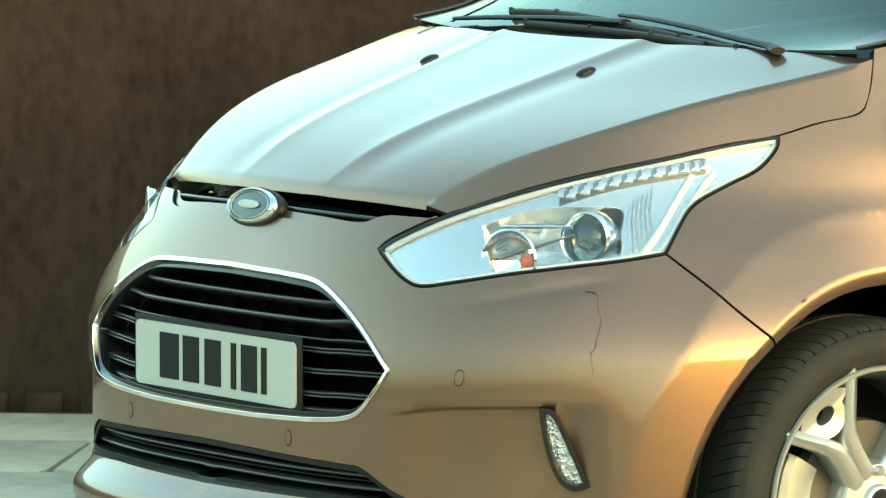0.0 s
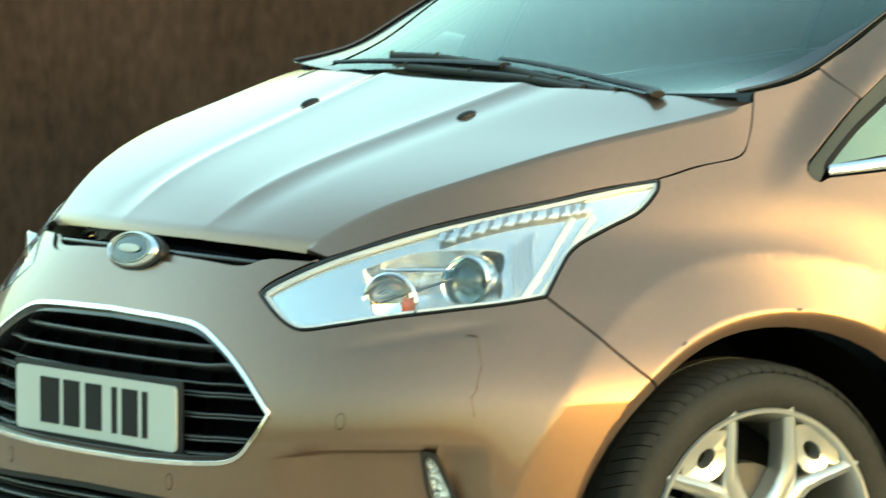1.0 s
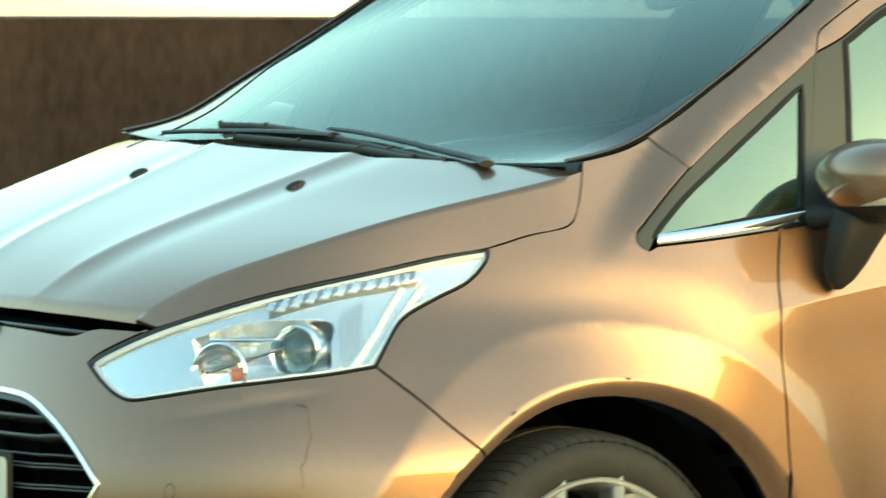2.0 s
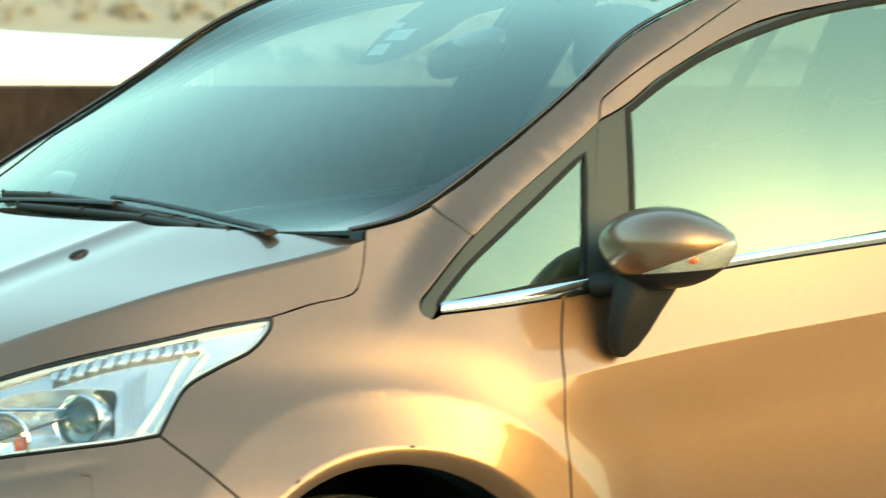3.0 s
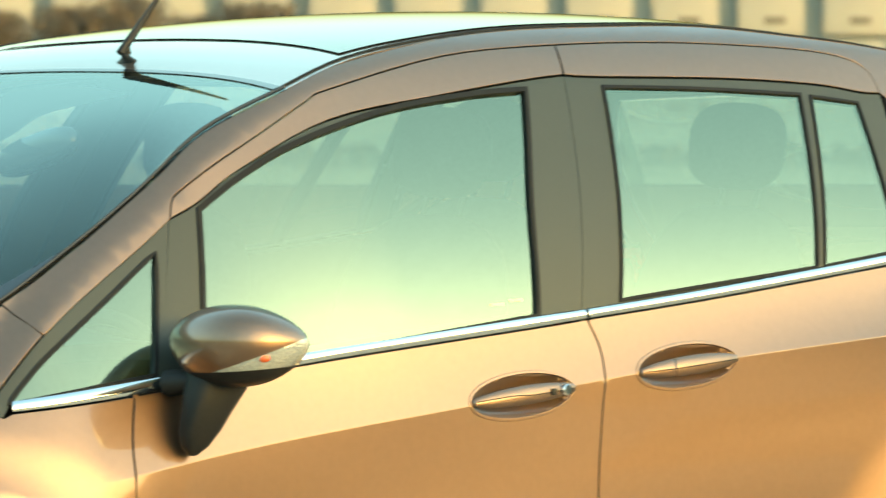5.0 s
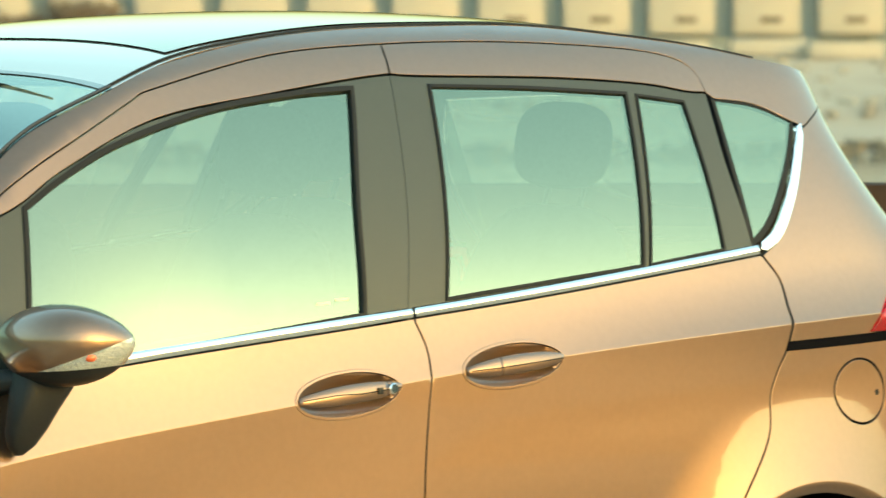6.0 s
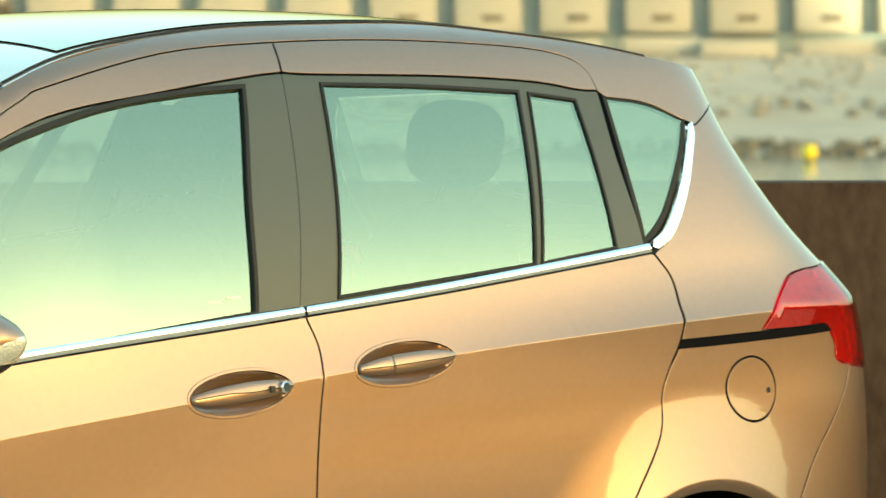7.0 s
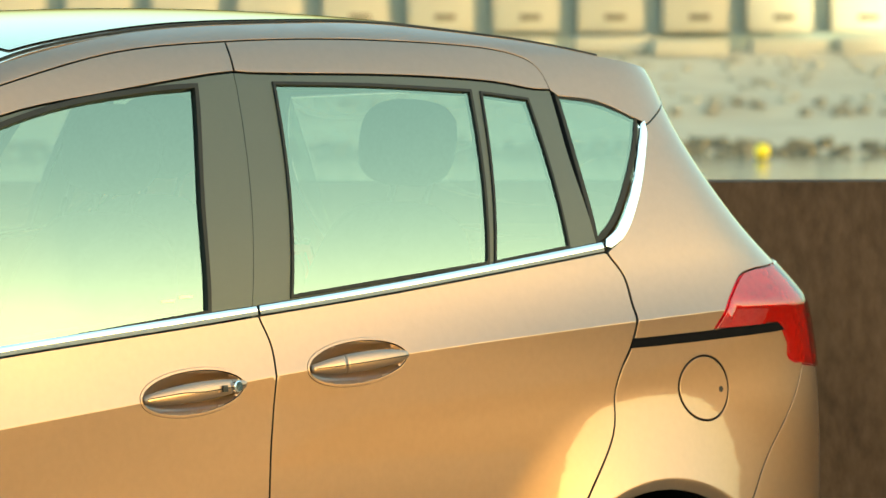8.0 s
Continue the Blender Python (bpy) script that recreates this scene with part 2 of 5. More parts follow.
FOLD = [(-1.078, 0.683), (-0.856, 0.706), (-0.703, 0.722), (-0.532, 0.736)]
LEDGE = [(-1.201, 0.509), (-1.001, 0.525), (-0.87, 0.528), (-0.76, 0.53)]
PROJECTOR = [(-0.637, 0.816), (-0.85, 0.776), (-0.813, 0.772)]
CHAMBER = [(-0.956, 0.821), (-0.866, 0.839), (-0.79, 0.849), (-0.668, 0.855), (-0.547, 0.851), (-0.55, 0.816), (-0.568, 0.776), (-0.675, 0.769), (-0.835, 0.751), (-0.903, 0.75), (-0.93, 0.779)]
DAY_LIGHTS = [(-0.72, 0.867), (-0.611, 0.885), (-0.505, 0.899), (-0.4, 0.908), (-0.329, 0.915)]
GUIDES = [[(-0.363, 0.899), (-0.436, 0.834), (-0.511, 0.777)], [(-0.312, 0.902), (-0.387, 0.842), (-0.465, 0.782)]]
WIPER_ARM = [(-0.034, -0.799), (-0.002, -0.703), (0.039, -0.429), (0.062, -0.166), (0.069, -0.006)]
WIPER_BLADE = [(0.064, 0.522), (0.066, 0.289), (0.049, -0.039), (0.02, -0.353), (-0.011, -0.617)]
WIPER_ARM_FAR = [(0.05, -0.063), (0.047, 0.242), (0.034, 0.555), (0.015, 0.721)]
WIPER_BLADE_FAR = [(-0.002, -0.484), (0.019, -0.237), (0.027, 0.047), (0.03, 0.36)]

# ---- building ----
from mathutils.geometry import delaunay_2d_cdt


def thing(name, label, category, at=(0, 0, 0), group="", kind=""):
    ob = tagged(new(name), label, category, group, kind)
    ob.location = at
    return ob


def shaped(name, verts, faces, mat, parent=None, label="", normals=None, smooth=True):
    """One mesh object from vertices and faces, under a thing or a part."""
    me = bpy.data.meshes.new(name)
    me.from_pydata([tuple(v) for v in verts], [], [tuple(f) for f in faces])
    me.materials.append(mat)
    me.polygons.foreach_set("use_smooth", [smooth] * len(me.polygons))
    me.update()
    if normals is not None:
        me.normals_split_custom_set_from_vertices([tuple(n) for n in normals])
    ob = new(name, me)
    if parent:
        ob.parent = parent
    if label:
        tagged(ob, label)
    return ob


def part(name, bm, mat, parent=None, label="", smooth=True, sharp=40):
    me = bpy.data.meshes.new(name)
    bmesh.ops.recalc_face_normals(bm, faces=bm.faces)
    for e in bm.edges:
        e.smooth = len(e.link_faces) == 2 and e.calc_face_angle(0) < radians(sharp)
    for f in bm.faces:
        f.smooth = smooth
    bm.to_mesh(me)
    bm.free()
    me.materials.append(mat)
    ob = new(name, me)
    if parent:
        ob.parent = parent
    if label:
        tagged(ob, label)
    return ob


def curve(points, n=5):
    """A smooth open line through points (Catmull-Rom)."""
    q = np.array(points, float)
    if len(q) == 2:
        return [tuple(q[0] + (q[1] - q[0]) * k / 8) for k in range(9)]
    q = np.vstack([2 * q[0] - q[1], q, 2 * q[-1] - q[-2]])
    out = []
    for i in range(1, len(q) - 2):
        a, b, c, d = q[i - 1:i + 3]
        for k in range(n):
            t = k / n
            out.append(tuple(0.5 * (2 * b + (c - a) * t + (2 * a - 5 * b + 4 * c - d) * t * t + (3 * b - a - 3 * c + d) * t ** 3)))
    return out + [tuple(q[-2])]


def ring(*lines):
    """A closed outline from lines that meet end to end; corners stay sharp."""
    out = []
    for line in lines:
        for a in line:
            if not out or math.dist(out[-1], a) > 0.002:
                out.append(a)
    if math.dist(out[0], out[-1]) < 0.002:
        out.pop()
    dense = []
    for a, b in zip(out, out[1:] + out[:1]):
        n = max(1, math.ceil(math.dist(a, b) / 0.03))
        dense += [(a[0] + (b[0] - a[0]) * k / n, a[1] + (b[1] - a[1]) * k / n) for k in range(n)]
    return dense


def inset(poly, d):
    q = np.array(poly)
    area = np.sum(q[:, 0] * np.roll(q[:, 1], -1) - np.roll(q[:, 0], -1) * q[:, 1])
    e = np.roll(q, -1, 0) - q
    e /= np.linalg.norm(e, axis=1)[:, None] + 1e-12
    nrm = np.stack([-e[:, 1], e[:, 0]], 1) * np.sign(area)
    m = nrm + np.roll(nrm, 1, 0)
    m /= np.maximum((m * m).sum(1) / 2, 0.6)[:, None]
    return [tuple(v) for v in q + m * d]


def inside(points, poly):
    x, y = points[:, 0], points[:, 1]
    res = np.zeros(len(points), bool)
    for (x0, y0), (x1, y1) in zip(poly, poly[1:] + poly[:1]):
        cross = (y0 > y) != (y1 > y)
        res ^= cross & (x < (x1 - x0) * (y - y0) / (y1 - y0 + 1e-15) + x0)
    return res


def oval(c, rx, ry, n=28, turn=0.0):
    k, s = math.cos(turn), math.sin(turn)
    pts = [(rx * math.cos(2 * math.pi * i / n), ry * math.sin(2 * math.pi * i / n)) for i in range(n)]
    return [(c[0] + x * k - y * s, c[1] + x * s + y * k) for x, y in pts]


def front(p, z):
    """The skin on both sides of the nose: past p = -2 it is the far side."""
    p = np.asarray(p, float)
    q = wrap(np.where(p < -2, -4 - p, p), z)
    q[..., 1] *= np.where(p < -2, -1, 1)
    return q


def back(p, z):
    """The skin on both sides of the tail: past p = 4.4 it is the far side."""
    p = np.asarray(p, float)
    q = wrap(np.where(p > 4.4, 8.8 - p, p), z)
    q[..., 1] *= np.where(p > 4.4, -1, 1)
    return q


def skin(fn, uv, off=0.0):
    """Places and normals of the skin at parameters uv, off metres outside it."""
    u, v = uv[:, 0], uv[:, 1]
    h = np.where(np.abs(u + 2) < 0.03, 0.03, 8e-4) if fn is front else 8e-4
    n = np.cross(fn(u + h, v) - fn(u - h, v), fn(u, v + h) - fn(u, v - h))
    n /= np.linalg.norm(n, axis=1)[:, None] + 1e-12
    if not callable(off):
        return fn(u, v) + n * off, n

    def raised(a, b):
        m = np.cross(fn(a + h, b) - fn(a - h, b), fn(a, b + h) - fn(a, b - h))
        m /= np.linalg.norm(m, axis=1)[:, None] + 1e-12
        return fn(a, b) + m * off(a, b)[:, None]

    m = np.cross(raised(u + h, v) - raised(u - h, v), raised(u, v + h) - raised(u, v - h))
    return raised(u, v), m / (np.linalg.norm(m, axis=1)[:, None] + 1e-12)


def patch(name, poly, mat, parent, label="", holes=(), fn=wrap, res=0.03, off=0.0, lip=0.014, gap=0.0030, side=-1, lines=()):
    """A panel cut from the skin along an outline, with a folded edge all round."""
    loops = [inset(poly, gap)] + [inset(h, -gap) for h in holes]
    pts, edges = [], []
    for loop in loops:
        k = len(pts)
        pts += loop
        edges += [(k + i, k + (i + 1) % len(loop)) for i in range(len(loop))]
    q = np.array(pts)
    lo, hi = q.min(0), q.max(0)
    gx, gy = np.meshgrid(np.arange(lo[0] + res / 2, hi[0], res), np.arange(lo[1] + res / 2, hi[1], res))
    g = np.stack([gx.ravel(), gy.ravel()], 1)
    ok = inside(g, loops[0])
    for h in loops[1:]:
        ok &= ~inside(g, h)
    g = g[ok]
    if len(g):
        d = np.sqrt(((g[:, None, :] - q[None]) ** 2).sum(2)).min(1)
        g = g[d > res * 0.45]
    k = len(pts)
    for line in lines:
        v = np.array(line)
        v = v[inside(v, loops[0])]
        if len(v) > 1 and len(g):
            g = g[np.sqrt(((g[:, None, :] - v[None]) ** 2).sum(2)).min(1) > res * 0.3]
        edges += [(k + i, k + i + 1) for i in range(len(v) - 1)]
        pts += [tuple(q) for q in v]
        k = len(pts)
    every = [Vector(v) for v in pts] + [Vector(v) for v in g]
    vs, _, fs, *_ = delaunay_2d_cdt(every, edges, [], 0, 1e-6)
    uv = np.array([(v[0], v[1]) for v in vs])
    f = np.array([list(t) for t in fs])
    mid = uv[f].mean(1)
    ok = inside(mid, loops[0])
    for h in loops[1:]:
        ok &= ~inside(mid, h)
    f = f[ok]
    xyz, nrm = skin(fn, uv, off)
    count = {}
    for t in f:
        for a, b in ((t[0], t[1]), (t[1], t[2]), (t[2], t[0])):
            count[(a, b)] = 1
    rim = [(a, b) for a, b in count if (b, a) not in count]
    verts, norms, faces = list(xyz), list(nrm), [tuple(t) for t in f]
    if lip:
        out = {}
        for a, b in rim:
            s = np.cross(xyz[b] - xyz[a], nrm[a])
            s /= np.linalg.norm(s) + 1e-12
            for v in (a, b):
                out[v] = out.get(v, 0) + s
        first, second = {}, {}
        for v, s in out.items():
            s = s / (np.linalg.norm(s) + 1e-12)
            first[v], second[v] = len(verts), len(verts) + 1
            verts += [xyz[v] + s * 0.0012 - nrm[v] * 0.0012, xyz[v] + s * 0.0012 - nrm[v] * lip]
            norms += [s, s]
        for a, b in rim:
            faces += [(b, a, first[a], first[b]), (first[b], first[a], second[a], second[b])]
    verts, norms = np.array(verts), np.array(norms)
    if side > 0:
        verts[:, 1] *= -1
        norms[:, 1] *= -1
        faces = [t[::-1] for t in faces]
    ob = shaped(name, verts, faces, mat, parent, label, norms)
    # Painted panels get a dark inner fold: the shut gap's shade as colour.
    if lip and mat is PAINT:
        ob.data.materials.append(SEAL_AND_SHADE)
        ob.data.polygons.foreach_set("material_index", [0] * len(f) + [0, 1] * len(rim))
    return ob


def sheet(name, fn, us, vs, mat, parent, label="", thick=0.0):
    """A curved sheet from a grid; thick folds its edge down."""
    nu, nv = len(us), len(vs)
    pts = np.array([[fn(u, v) for v in vs] for u in us]).reshape(-1, 3)
    faces = [(i * nv + j, (i + 1) * nv + j, (i + 1) * nv + j + 1, i * nv + j + 1) for i in range(nu - 1) for j in range(nv - 1)]
    ob = shaped(name, pts, faces, mat, parent, label)
    if thick:
        m = ob.modifiers.new("thickness", "SOLIDIFY")
        m.thickness, m.offset = thick, -1
        ob.modifiers.new("crisp_edge", "EDGE_SPLIT").split_angle = radians(50)
    return ob


def box(bm, at, size, bevel=0.0, m=None, seg=2):
    geo = bmesh.ops.create_cube(bm, size=1.0, matrix=Matrix.Translation(at) @ (m or Matrix()) @ Matrix.Diagonal((*size, 1)))
    if bevel:
        edges = list({e for v in geo["verts"] for e in v.link_edges})
        bmesh.ops.bevel(bm, geom=edges, offset=bevel, segments=seg, affect="EDGES", profile=0.6)


def lathe(bm, profile, n=48, m=None, closed=False):
    """Turns a profile of (radius, depth) about the y axis."""
    rows = []
    for r, d in profile:
        rows.append([bm.verts.new((m or Matrix()) @ Vector((r * math.cos(2 * math.pi * i / n), d, r * math.sin(2 * math.pi * i / n)))) for i in range(n)])
    pairs = list(zip(rows, rows[1:] + ([rows[0]] if closed else [])))
    if not closed:
        pairs = list(zip(rows, rows[1:]))
    for a, b in pairs:
        for i in range(n):
            bm.faces.new((a[i], a[(i + 1) % n], b[(i + 1) % n], b[i]))


def tube(bm, pts, radii, n=8, flat=1.0):
    """A tapered round bar along points."""
    pts = [Vector(p) for p in pts]
    rows = []
    for i, p in enumerate(pts):
        d = (pts[min(i + 1, len(pts) - 1)] - pts[max(i - 1, 0)]).normalized()
        s = d.cross(Vector((0, 0, 1)))
        s = s.normalized() if s.length > 1e-4 else Vector((1, 0, 0))
        u = s.cross(d)
        r = radii[i] if isinstance(radii, (list, tuple)) else radii
        rows.append([bm.verts.new(p + s * r * math.cos(2 * math.pi * k / n) + u * r * flat * math.sin(2 * math.pi * k / n)) for k in range(n)])
    for a, b in zip(rows, rows[1:]):
        for k in range(n):
            bm.faces.new((a[k], a[(k + 1) % n], b[(k + 1) % n], b[k]))
    bm.faces.new(rows[0])
    bm.faces.new(rows[-1][::-1])


def blob(bm, at, size, power=2.5, nu=24, nv=14, m=None):
    """A rounded solid (superellipsoid)."""
    e = 2 / power
    f = lambda c: math.copysign(abs(c) ** e, c)
    rows = []
    for j in range(1, nv):
        a = -math.pi / 2 + math.pi * j / nv
        rows.append([bm.verts.new(Vector(at) + (m or Matrix()) @ Vector((size[0] * f(math.cos(a)) * f(math.cos(2 * math.pi * i / nu)), size[1] * f(math.cos(a)) * f(math.sin(2 * math.pi * i / nu)), size[2] * f(math.sin(a))))) for i in range(nu)])
    lo, hi = bm.verts.new(Vector(at) + (m or Matrix()) @ Vector((0, 0, -size[2]))), bm.verts.new(Vector(at) + (m or Matrix()) @ Vector((0, 0, size[2])))
    for a, b in zip(rows, rows[1:]):
        for i in range(nu):
            bm.faces.new((a[i], a[(i + 1) % nu], b[(i + 1) % nu], b[i]))
    for i in range(nu):
        bm.faces.new((lo, rows[0][(i + 1) % nu], rows[0][i]))
        bm.faces.new((hi, rows[-1][i], rows[-1][(i + 1) % nu]))

# ---- the quay ----
AZ = radians(40.0)
AWAY, ACROSS = Vector((math.sin(AZ), math.cos(AZ), 0)), Vector((math.cos(AZ), -math.sin(AZ), 0))


def spot(across, away, z=0.0):
    """A place by metres to the right of and away from the tripod, along the quay wall's own axes."""
    return Vector((EYE[0], EYE[1], 0)) + ACROSS * across + AWAY * away + Vector((0, 0, z))


SLAB = material("pale_paving", (0.42, 0.38, 0.29), rough=0.85, vary=0.3, scale=14, bump=0.4)
EARTH = material("quay_ground", (0.28, 0.23, 0.165), rough=0.9, vary=0.3, scale=3, bump=0.4)
RUST = material("rusted_steel", (0.042, 0.028, 0.021), rough=0.9, vary=0.5, scale=40, bump=0.3, spec=0.08, stretch=(1, 1, 0.5))
WATER = material("harbour_water", (0.10, 0.10, 0.075), rough=0.12, vary=0.1, scale=4, bump=0.12, stretch=(1, 1, 1))
SAND = material("shore_sand", (0.34, 0.285, 0.20), rough=0.95, vary=0.2, scale=0.8)
ROCK = material("shore_rubble", (0.20, 0.17, 0.125), rough=0.9, vary=0.5, scale=0.9)
CONCRETE = material("pale_concrete", (0.40, 0.37, 0.30), rough=0.9, vary=0.15, scale=0.7)
WALL_AT, LEVEL = 14.18, 0.037

half_turn = pose(0, 0, 0, 0, 0, -40)
bm = bmesh.new()
q = [spot(x, y, LEVEL - 0.004) for x, y in ((-400, -400), (400, -400), (400, WALL_AT + 0.2), (-400, WALL_AT + 0.2))]
bm.faces.new([bm.verts.new(v) for v in q])
tagged(part("ground", bm, EARTH), "trodden pale quay ground round the parked car", "ground", kind="structure")
bm = bmesh.new()
box(bm, spot(0, WALL_AT + 0.09, 0.6147), (90, 0.18, 1.2294), 0.006, half_turn)
tagged(part("quay_wall", bm, RUST), "low dark brown rusted steel quay wall", "wall", kind="structure")
bm = bmesh.new()
bm.faces.new([bm.verts.new(spot(x, y, -1.6)) for x, y in ((-900, WALL_AT + 0.1), (900, WALL_AT + 0.1), (900, 3000), (-900, 3000))])
tagged(part("water", bm, WATER), "calm greenish harbour water reflecting the far shore", "water", kind="structure")

# ---- the car ----
car = thing("car", "bronze metallic compact family car parked on the quay, doors shut", "car")


def arch(hub, a0, a1, r=0.388, dx=-0.008, n=24):
    out = []
    for i in range(n + 1):
        a = radians(a0 + (a1 - a0) * i / n)
        x, z = hub + dx + r * math.cos(a), HUB + r * math.sin(a)
        out.append((float(along(x, z)), z))
    return out


def mirrored(line, c=-4.0):
    return [(c - p, z) for p, z in reversed(line)]


def up_to(line, x):
    """The part of a line before x, with its point at x."""
    out = []
    for a, b in zip(line, line[1:]):
        out.append(a)
        if (a[0] - x) * (b[0] - x) <= 0:
            t = (x - a[0]) / (b[0] - a[0] + 1e-12)
            return out + [(x, a[1] + (b[1] - a[1]) * t)]
    return out + [line[-1]]


def beyond(line, x):
    return up_to(line[::-1], x)[::-1]


SILL = 0.19
lamp_top, lamp_back, lamp_low, seam = curve(LAMP_TOP), curve(LAMP_BACK), curve(LAMP_LOW), curve(SEAM)
shut_xz, end_xz, crease_xz = curve(HOOD_SHUT), curve(HOOD_END), curve(HOOD_CREASE)
to_p = lambda line: [(float(along(x, z)), z) for x, z in line]
ws, roof_edge = curve(WS_EDGE), curve(ROOF_EDGE)
groove, q_frame = curve(GROOVE), curve(Q_FRAME)
strip_top, strip_low = curve(STRIP_TOP), curve(STRIP_LOW)
tip = radians(128.2)
seam.append((float(along(-0.008 + 0.402 * math.cos(tip), HUB + 0.402 * math.sin(tip))), HUB + 0.402 * math.sin(tip)))
door_f = curve(DOOR_F + [(0.385, 0.40), (0.395, SILL)])
door_m = curve(DOOR_M + [(1.440, 0.45), (1.435, SILL)])
door_r = curve(DOOR_R + [(2.165, 0.56), (2.09, 0.40), (2.05, SILL)])
SEAM_X = 0.215
xs = np.linspace(0.24, 3.2, 260)
lips = [[(float(along(hub + (r + d) * math.cos(radians(a)), HUB + (r + d) * math.sin(radians(a)))), HUB + (r + d) * math.sin(radians(a))) for a in range(-16, 197, 2)] for hub, r in ((0.0, 0.434), (BASE, 0.412)) for d in (-0.034, -0.024, -0.012, -0.003, 0.003, 0.012, 0.03) + ((0.091, 0.099, 0.103, 0.112, 0.125, 0.14) if r > 0.42 else ())]
swage = lips + [[(float(along(x, crease(x))), float(crease(x)) + d) for x in xs] for d in (-0.012, -0.0016, 0.0016, 0.012)]
ws_seam = up_to(ws, SEAM_X)
q_low = (0.248, 1.082)
D_TOP = [(2.783, 1.402), (2.93, 1.426), (3.2, 1.458)]

# -- front bumper
half_line = ring([(-2.0, 0.812)], curve(SLIT[::-1]), up_to(lamp_top, -1.10)[::-1], lamp_low[::-1], seam, arch(0, 128.2, 196, 0.402), [(-0.75, SILL), (-2.0, SILL)])
k = min(i for i, v in enumerate(half_line) if i and v[0] <= -1.999)
half_line = half_line[:k + 1]
bumper_line = half_line + mirrored(half_line)[1:-1]
half_grille = [(-2.0, 0.722)] + curve(GRILLE[0]) + curve(GRILLE[1])[1:] + [(-2.0, 0.478)]
grille_line = ring(half_grille, mirrored(half_grille))
half_low = [(-2.0, 0.424)] + curve(LOWGR) + [(-1.22, 0.352), (-1.5, 0.356), (-2.0, 0.352)]
low_line = ring(half_low, mirrored(half_low))
fog_line = ring(curve(FOG[0]), curve(FOG[1]))
fog_far = ring(mirrored(fog_line))


fold_z, ledge_z = spline(FOLD), spline(LEDGE)


def pocket(p, z):
    """A hollow round each fog lamp under a ledge, and a fold under the head lamp."""
    q = np.where(p < -2, -4 - p, p)
    lz = ledge_z(q)
    hollow = 0.026 * ramp(q, LEDGE[0][0] - 0.05, LEDGE[1][0]) * ramp(q, -0.60, -0.70) * ramp(z, lz + 0.003, lz - 0.007) * ramp(z, 0.20, 0.47)
    d = (z - fold_z(q)) / 0.006
    fold = 0.0035 * np.exp(-np.where(d > 0, d * 1.6, d * 0.5) ** 2) * ramp(q, FOLD[0][0] - 0.02, FOLD[1][0]) * ramp(q, FOLD[3][0], FOLD[2][0])
    return -hollow - fold


ledges = []
for d in (0.003, -0.002, -0.007):
    one = [(p, z + d) for p, z in curve(LEDGE, 10)]
    ledges += [one, [(-4 - p, z) for p, z in one]]
for d in (0.006, 0.0, -0.006, -0.014):
    one = [(p, z + d) for p, z in curve(FOLD, 10)]
    ledges += [one, [(-4 - p, z) for p, z in one]]
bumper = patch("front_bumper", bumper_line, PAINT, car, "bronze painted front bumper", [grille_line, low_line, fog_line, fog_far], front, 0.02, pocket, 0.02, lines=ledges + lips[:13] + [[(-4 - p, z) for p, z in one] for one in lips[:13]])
patch("fog_lamp_bezel", ring(inset(fog_line, -0.001)), BLACK, bumper, "", [ring(inset(fog_line, 0.006))], front, 0.012, -0.008, 0.03, 0.0)
FOG_BOWL = material("fog_reflector", (0.75, 0.77, 0.78), rough=0.15, metal=1.0, vary=0.2, scale=90, bump=0.5)
for line in (fog_line, fog_far):
    lamp = patch("fog_lamp", ring(inset(line, 0.004)), FOG_BOWL, bumper, "narrow upright clear lamp", (), front, 0.012, -0.030, 0.004)
    patch("lens", ring(inset(line, 0.004)), LENS, lamp, "", (), front, 0.012, -0.010, 0.002)
for p0, z0 in SENSOR:
    for line in (oval((p0, z0), 0.0135, 0.0125), oval((-4 - p0, z0), 0.0135, 0.0125)):
        patch("parking_sensor", ring(line), PAINT, bumper, "", (), front, 0.006, 0.0012, 0.004, 0.001)
        patch("sensor_ring", ring(inset(line, -0.0014)), SEAL_AND_SHADE, bumper, "", [ring(inset(line, 0.0))], front, 0.01, 0.0008, 0.0, 0.0)

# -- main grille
# Near-black backing of the openings; it also gives the slots' shade as colour.
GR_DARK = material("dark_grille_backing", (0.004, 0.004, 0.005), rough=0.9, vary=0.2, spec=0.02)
GR_BAR = material("grey_grille_slat", (0.035, 0.038, 0.038), rough=0.2, vary=0.1, spec=0.5)
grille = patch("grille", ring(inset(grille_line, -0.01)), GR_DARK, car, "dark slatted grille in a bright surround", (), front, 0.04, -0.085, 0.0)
patch("grille_surround", ring(inset(grille_line, -0.002)), CHROME, grille, "polished chrome band", [ring(inset(grille_line, 0.0042))], front, 0.008, 0.004, 0.028, 0.0)
patch("inner_frame", ring(inset(grille_line, 0.006)), GLOSS_BLACK, grille, "", [ring(inset(grille_line, 0.013))], front, 0.008, -0.006, 0.05, 0.0)


